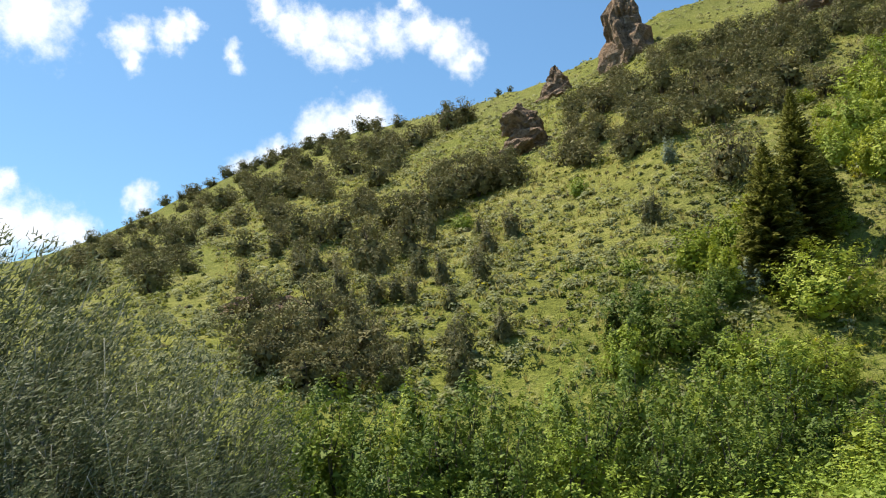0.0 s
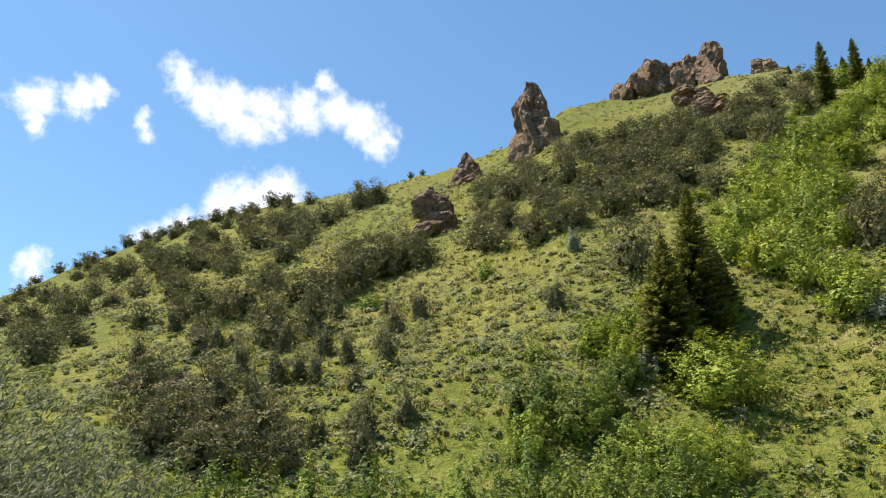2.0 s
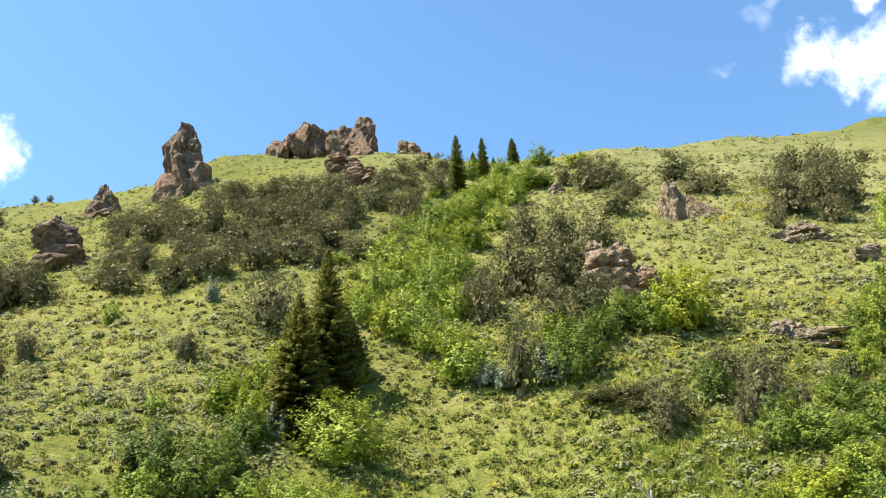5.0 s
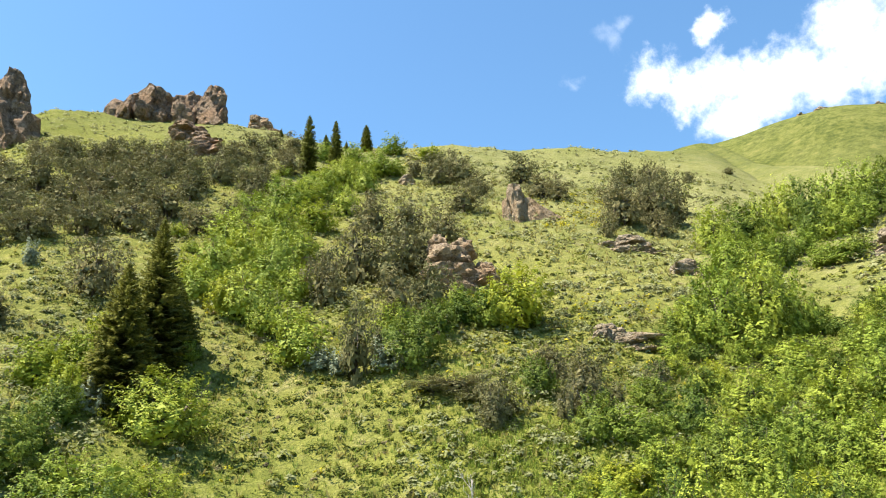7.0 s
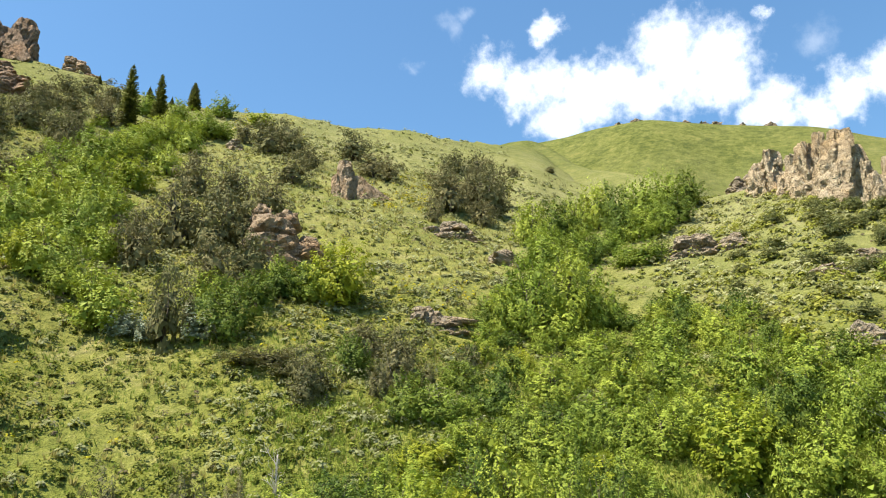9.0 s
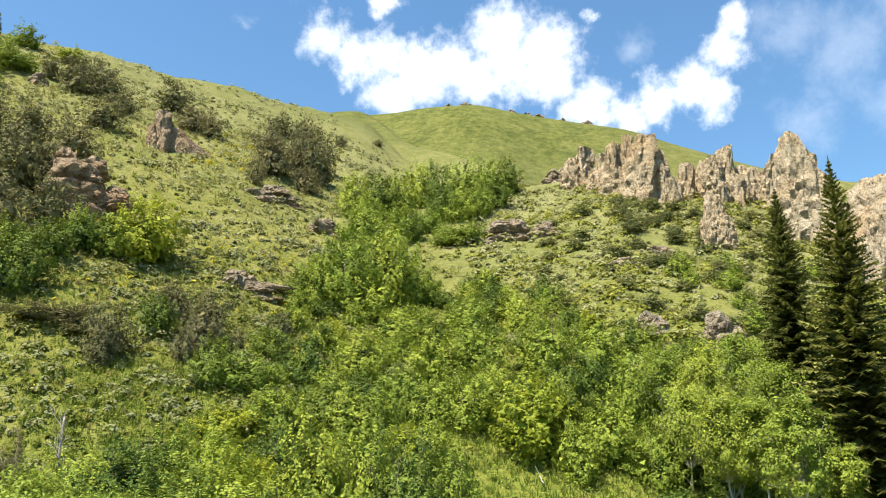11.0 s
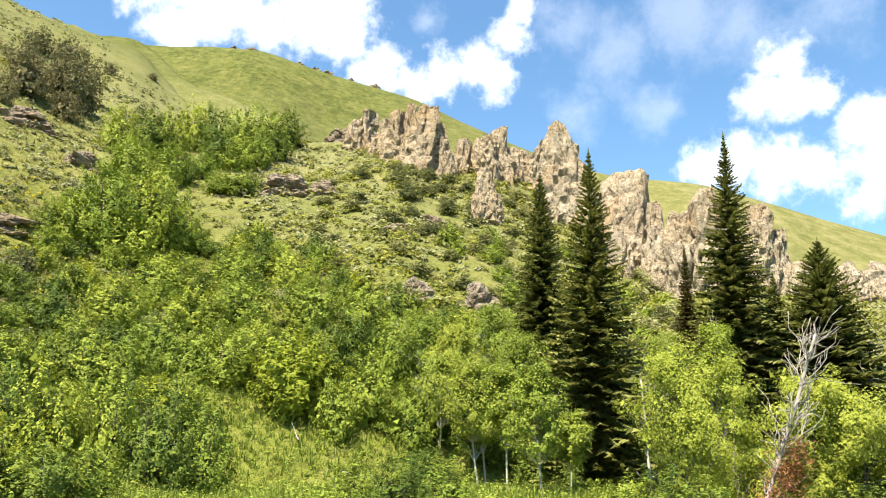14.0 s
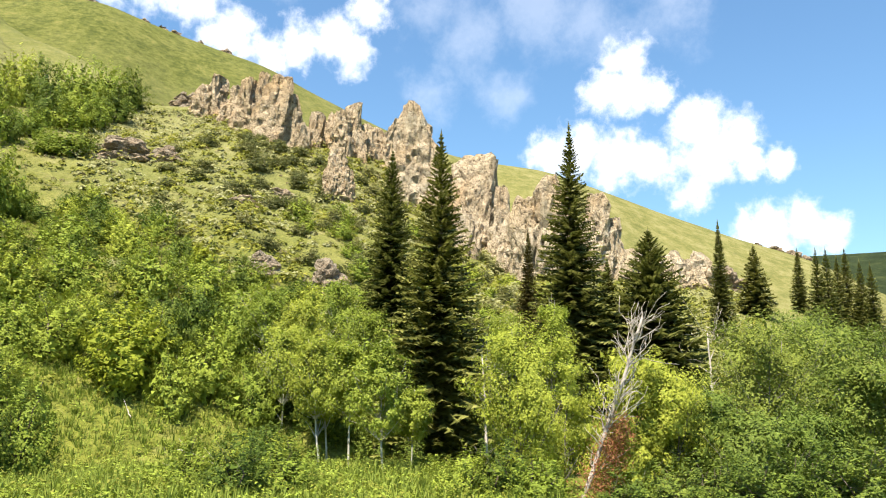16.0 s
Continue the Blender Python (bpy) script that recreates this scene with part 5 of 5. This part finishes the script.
for k, (h, r, w, t) in enumerate(SPUR_CRAGS + SPUR_TAIL):
    form = "low" if t < 3.4 else "pillar" if t / w > 1.95 else "wall"
    rock((PALE_ROCK if h > 95 else TAN_ROCK) if t > 2.9 else GREY_ROCK, h, r, w * (0.92 if t > 2.9 else 1.1), t * 1.04, 400 + k, form, 0.0,
         "pale tan crag of weathered tuff on the spur" if t > 2.9 else "low grey rock outcrop in the slope", "crags of the spur")
# the crags of the spur are one broken wall: lower rock between the heads
heads_of_wall = sorted(q for q in SPUR_CRAGS + SPUR_TAIL if q[3] > 3.5 and q[0] != 91.5)
for k, ((h0, r0, w0, t0), (h1, r1, w1, t1)) in enumerate(zip(heads_of_wall, heads_of_wall[1:])):
    rock(PALE_ROCK if h0 > 95 else TAN_ROCK, (h0 + h1) / 2, (r0 + r1) / 2 + 1.5, (w0 + w1) * 0.5, min(t0, t1) * 0.5, 460 + k, "wall", 0.2, "pale tan wall of weathered tuff between the crags", "crags of the spur")
for k, (h, r, w, t) in enumerate(FAR_ROCKS):
    rock(GREY_ROCK, h, r, w, t * 1.5, 520 + k, "low", 0.2, "low grey rocks on the brow of the far hill", "rocks of the far hill")
for k, (h, r, w, t) in enumerate([(-13.9, 52.2, 3.4, 1.2), (-11.4, 50.5, 2.9, 1.0), (-9.1, 49.2, 2.1, 0.8)]):
    rock(BROWN_ROCK, h, r, w, t * 1.3, 540 + k, "low", 0.2, "low brown ledge of rock above the mahogany", "ledges of the slope")
MODELS = [m for kind in (MAHOGANY, BRUSH, OLIVE, GREEN, DEEP, YELLOW, SILVERS) for near in kind for m in near] + NEAR_GREEN + NEAR_DEEP + NEAR_OLIVE
for m in MODELS:
    for o in (*m.children_recursive, m):
        bpy.data.objects.remove(o)

# ---- aspens, dead trees and willows ----
EAST_LEAF = leaf_material("green aspen leaf", (0.115, 0.15, 0.027), (0.185, 0.235, 0.038), (0.25, 0.295, 0.052), 0.25, 0.6, (0.8, 1.05))
BRIGHT_LEAF = leaf_material("fresh aspen leaf", (0.26, 0.3, 0.04), (0.34, 0.385, 0.052), (0.4, 0.43, 0.07), 0.28, 0.6, (0.9, 1.02))

for k, (h, r, w, t) in enumerate(ASPEN_SLIM):
    ob = aspen("aspen", 500 + k, ASPEN_LEAF, WHITE_BARK, t * 1.03, w * 1.2, 10500, 0.07, (0.3, 0.34, 0.38, 0.28, 0.4)[k] if k < 5 else 0.2, 1, 0.6)
    p = spot(h, r)
    ob.matrix_world = pose(p.x, p.y, p.z)
    tagged(ob, "slim young aspen with pale trunk and fresh leaves", "aspen tree", "aspens by the firs")
for k, (h, r, w, e) in enumerate(ASPEN_BRIGHT + ASPEN_EAST):
    bright = k < 4
    p = spot(h, r)
    t = EYE + r * math.tan(radians(e)) - p.z
    ob = aspen("aspen", 540 + k, BRIGHT_LEAF if bright else EAST_LEAF, GREY_BARK, t * 1.02, w * 1.1, 36000 if k < 2 else 17000 if r < 30 else 8000, 0.049 if k < 2 else 0.056 if r < 30 else 0.095, 0.0, 4, 0.4, 0.095)
    ob.matrix_world = pose(p.x, p.y, p.z)
    tagged(ob, "bushy yellow-green aspen clump in full sun" if bright else "bushy green aspen clump below the spur", "aspen tree", "aspen clumps")


def dead_tree(h, r, length, lean_to, lean, seed, twigs, fan, rusty=0.0, radius=0.13):
    """A bleached dead tree leaning towards a heading, with a broom of bare twigs."""
    rng_ = np.random.RandomState(seed)
    top = new("dead_tree")
    p = spot(h, r)
    d = heading(lean_to, 90 - lean)
    tip = np.array(d) * length
    trunk = limb((0, 0, -0.3), tip, radius, 0.03, rng_, 0.035, 9)
    paths = [(trunk, None, 0)]
    for k in range(twigs):
        i = min(8, 2 + int(7 * rng_.uniform() ** 0.7))
        at = np.array(trunk[i][0])
        az = rng_.uniform(0, 6.28)
        side = np.array([math.cos(az), math.sin(az), rng_.uniform(-0.1, 0.5)])
        end = at + (side * 0.55 + np.array(d) * rng_.uniform(0.3, 1.0)) * fan * rng_.uniform(0.5, 1.1)
        paths.append((limb(at, end, 0.013, 0.004, rng_, 0.3, 4), 0, i))
        me_ = len(paths) - 1
        for j in range(3):
            sub = np.array(paths[me_][0][2][0])
            paths.append((limb(sub, sub + (np.array(d) * 0.7 + rng_.normal(size=3) * 0.5) * fan * 0.5, 0.008, 0.004, rng_, 0.24, 3), me_, 2))
    v, f = tubes(paths, 4)
    mesh_object("trunk", v, f, DEAD_WOOD, top)
    if rusty:
        n = 3200
        u = rng_.uniform(0.02, rusty, (n, 1))
        P = tip * u + rng_.normal(size=(n, 3)) * (0.20, 0.24, 0.22) * (1.1 - u) + np.array([-0.08, -0.3, 0.0])
        quads("dead_needles", leaf_fans(P, rng_.normal(size=(n, 3)) + (0, 0, 0.5), 0.07, 0.022, rng_), DEAD_NEEDLE, top)
    top.matrix_world = Matrix.Translation(p)
    return tagged(top, "bleached dead conifer leaning over rusty dead branches" if rusty else "bare bleached dead tree with thin twigs", "dead tree", "dead trees")


dead_tree(108.6, 17.5, 4.25, 200, 21, 1, 38, 0.9, 0.45, radius=0.062)
dead_tree(102.6, 29.5, 4.4, 80, 8, 2, 12, 1.2, radius=0.07)
dead_tree(118.0, 40, 5.6, 100, 6, 3, 9, 2.2, radius=0.12)
dead_tree(46.6, 25, 2.2, 60, 6, 4, 14, 0.7, radius=0.03)
dead_tree(70.6, 27, 1.5, 50, 25, 5, 5, 0.6, radius=0.04)
dead_tree(69.6, 27.5, 1.6, 95, 18, 6, 4, 0.5, radius=0.04)
for h, r, n, a in ((84.5, 25, 1.2, 70), (78.4, 32.5, 1.0, 20), (81.2, 25.5, 0.7, 150), (82.6, 30.2, 1.1, 95)):
    rg = np.random.RandomState(int(r * 7))
    v, f = tubes([(limb((-n / 2, 0, 0), (n / 2, 0, 0.25), 0.026, 0.014, rg, 0.1, 6), None, 0), (limb((0, 0, 0.1), (0.5, 0.2, 0.7), 0.012, 0.005, rg, 0.1, 3), None, 0)], 6)
    log = mesh_object("fallen_log", v, f, DEAD_WOOD)
    p = spot(h, r)
    log.matrix_world = pose(p.x, p.y, p.z + 0.12, 0, 0, a)
    tagged(log, "bleached fallen branch lying in the grass", "log", "fallen wood")

WILLOWS = [(-31, 11.0, 3.4, 10.5), (-28.5, 10.0, 3.0, 10.2), (-26, 11.0, 3.0, 9.0), (-23.4, 9.6, 2.6, 7.2), (-21, 11, 2.8, 6.4), (-18.5, 10.0, 2.6, 4.6), (-16.2, 11.0, 2.6, 3.4), (-14.0, 11.5, 2.2, 1.6), (-34.0, 11.0, 3.4, 10),
           (-27.0, 8.5, 2.4, 3.0), (-22.0, 8.5, 2.4, 1.5), (-17.6, 8.8, 2.2, -0.5), (-31.0, 8.5, 2.4, 4.0)]
WILLOWS = [(h, r, w, (EYE + r * math.tan(radians(e)) - spot(h, r).z) * 0.97) for h, r, w, e in WILLOWS]
WILLOW = [shrub("willow", WILLOW_LEAF, WILLOW_BARK, s, 64, 9000, 0.028, 0.0075, upright=0.6, spread=0.24, ragged=0.25, flare=0.5, core=0.03, boughs=22, stem=0.7, sides=3, sweep=(0.75, 0.1, 0.6)) for s in (81, 82)]
plant(WILLOW, WILLOWS, "grey-green willow with thin wind-blown twigs close to the road", "willow", "willows by the road", rng, 1.0, 0.1, 40)
for m in WILLOW:
    for o in (*m.children_recursive, m):
        bpy.data.objects.remove(o)

# ---- ground cover ----


def cover_places(n, seed, h0, h1, r0, r1, patch, floor, free=None):
    """Scattered plan places, thicker where a slow relief says so."""
    g = np.random.RandomState(seed)
    h, r = g.uniform(h0, h1, n * 3), np.sqrt(g.uniform(r0 * r0, r1 * r1, n * 3))
    x, y = r * np.sin(np.radians(h)), r * np.cos(np.radians(h))
    k = (ripple(x, y, patch, seed) + 0.35 * g.normal(size=len(x))) > floor
    if free:
        k &= ~((h > free[0]) & (h < free[1]) & (r < free[2]) & (g.uniform(size=len(x)) > 0.15))
    x, y, r = x[k][:n], y[k][:n], r[k][:n]
    return np.stack([x, y, ground_z(x, y)], -1), r, g


def clump_cover(name, places, g, size, tall, leaves, length, width, material, label, category, lift=0.9):
    """Low rounded plants as one joined cover."""
    n = len(places)
    d = unit(g.normal(size=(n, leaves, 3)))
    d[..., 2] = np.abs(d[..., 2])
    s = size * (0.35 + 1.2 * g.uniform(0, 1, (n, 1, 1)) ** 2)
    P = places[:, None] + d * s * (0.5, 0.5, tall) * g.uniform(0.7, 1.05, (n, leaves, 1)) + (0, 0, 0.02)
    N = d * (1.2, 1.2, 1) + (0, 0, lift * 0.7) + g.normal(size=d.shape) * 0.2
    ob = quads(name, leaf_fans(P.reshape(-1, 3), N.reshape(-1, 3), length, width, g, corners=3), material)
    return tagged(ob, label, category, kind="stuff")


P, r, g = cover_places(2500, 91, -26, 70, 34, 62, 16, -0.2, (22, 42, 56))
clump_cover("sagebrush", P, g, 0.95, 0.48, 34, 0.2, 0.16, SAGE_LEAF, "low grey-green sagebrush scattered over the slope", "sagebrush")
P, r, g = cover_places(4600, 109, -26, 70, 60, 128, 18, -0.15)
clump_cover("sagebrush", P, g, 1.15, 0.46, 21, 0.29, 0.23, SAGE_LEAF, "low grey-green sagebrush scattered over the upper slope", "sagebrush")
P, r, g = cover_places(1900, 92, 74, 122, 42, 95, 14, -0.1)
clump_cover("sagebrush", P, g, 1.2, 0.42, 22, 0.28, 0.22, SAGE_LEAF, "low grey-green sagebrush below the spur crags", "sagebrush")
P, r, g = cover_places(1900, 114, 74, 122, 42, 95, 20, -0.1)
clump_cover("herbs", P, g, 1.3, 0.4, 22, 0.28, 0.22, HERB_LEAF, "yellow-green herb clumps below the spur crags", "herbs")
P, r, g = cover_places(1500, 108, -4, 64, 112, 165, 18, -0.1)
clump_cover("sagebrush", P, g, 1.2, 0.3, 14, 0.34, 0.26, SAGE_LEAF, "low grey-green sagebrush along the ridge", "sagebrush")
P, r, g = cover_places(2600, 93, -28, 122, 30, 64, 21, -0.15)
clump_cover("herbs", P, g, 0.75, 0.5, 28, 0.18, 0.14, HERB_LEAF, "yellow-green herb clumps on the turf", "herbs")
P, r, g = cover_places(1300, 113, 18, 60, 34, 58, 13, -0.25)
clump_cover("herbs", P, g, 0.85, 0.42, 24, 0.17, 0.13, HERB_LEAF, "fresh green herb clumps on the slope by the gully", "herbs")
P, r, g = cover_places(3600, 110, -28, 122, 62, 125, 21, -0.15)
clump_cover("herbs", P, g, 1.0, 0.42, 18, 0.26, 0.2, HERB_LEAF, "yellow-green herb clumps on the upper turf", "herbs")
P, r, g = cover_places(1700, 94, -20, 112, 36, 110, 12, 0.05)
clump_cover("dry_brush", P, g, 0.65, 0.45, 14, 0.22, 0.08, DRY_LEAF, "dry brown brush between the sage", "dry brush", 0.4)
P, r, g = cover_places(800, 95, -26, 70, 40, 140, 30, 0.1)
clump_cover("dark_brush", P, g, 1.1, 0.7, 26, 0.22, 0.12, MAHOGANY_LEAF, "small dark shrubs dotted over the slope", "low brush", 0.6)
for seed, n, leaf in ((98, 2600, GREEN_LEAF), (99, 1500, HERB_LEAF)):
    P, r, g = cover_places(n, seed, 44, 106, 14, 40, 9, -0.15)
    clump_cover("low_greenery", P, g, 0.9, 0.5, 27, 0.075, 0.055, leaf, "low green growth in the clearing below the road", "undergrowth", 0.7)
P, r, g = cover_places(700, 101, -14, 46, 11, 24, 9, -0.3)
clump_cover("low_greenery", P, g, 1.0, 0.8, 40, 0.09, 0.065, GREEN_LEAF, "low green growth under the roadside shrubs", "undergrowth", 0.7)


def grass_cover(n, seed, h0, h1, r0, r1, tall, label, material=GRASS_BLADE, broad=0.022):
    P, r, g = cover_places(n, seed, h0, h1, r0, r1, 7, -0.35)
    m, b = len(P), 6
    az = g.uniform(0, 6.28, (m, b))
    out = np.stack([np.cos(az), np.sin(az), np.zeros_like(az)], -1)
    side = np.stack([-np.sin(az), np.cos(az), np.zeros_like(az)], -1)
    H = tall * g.uniform(0.5, 1.3, (m, b, 1))
    foot = P[:, None] + out * 0.12 * g.uniform(0, 1, (m, b, 1))
    tip = foot + out * H * g.uniform(0.25, 0.7, (m, b, 1)) + np.array([0, 0, 1.0]) * H
    W = broad * g.uniform(0.7, 1.5, (m, b, 1))
    ob = quads("grass", np.stack([foot - side * W, foot + side * W, tip], 2).reshape(-1, 3, 3), material)
    tagged(ob, label, "grass", kind="stuff")


grass_cover(10500, 96, 44, 108, 14, 40, 0.34, "tall fresh grass in the clearing below the road")
grass_cover(3500, 97, 8, 62, 24, 50, 0.30, "tufts of grass on the foot of the slope")

grass_cover(7000, 107, -16, 64, 34, 105, 0.36, "straw-coloured bunchgrass on the slope", BUNCH_GRASS, 0.05)

# yellow balsamroot in bloom
for h0, h1, r0, r1, n in ((53, 58, 80, 100, 420), (47, 54, 48, 60, 260), (38, 48, 116, 140, 420), (-6, 8, 40, 60, 60), (20, 50, 38, 60, 160), (54, 62, 44, 60, 200)):
    P, r, g = cover_places(n * 2 // 3, 700 + int(h0), h0, h1, r0, r1, 9, 0.4)
    clump_cover("balsamroot", P + (0, 0, 0.25), g, 0.55, 0.25, 9, 0.13, 0.12, FLOWER, "yellow balsamroot flowers on the slope", "flowers", 0.6)
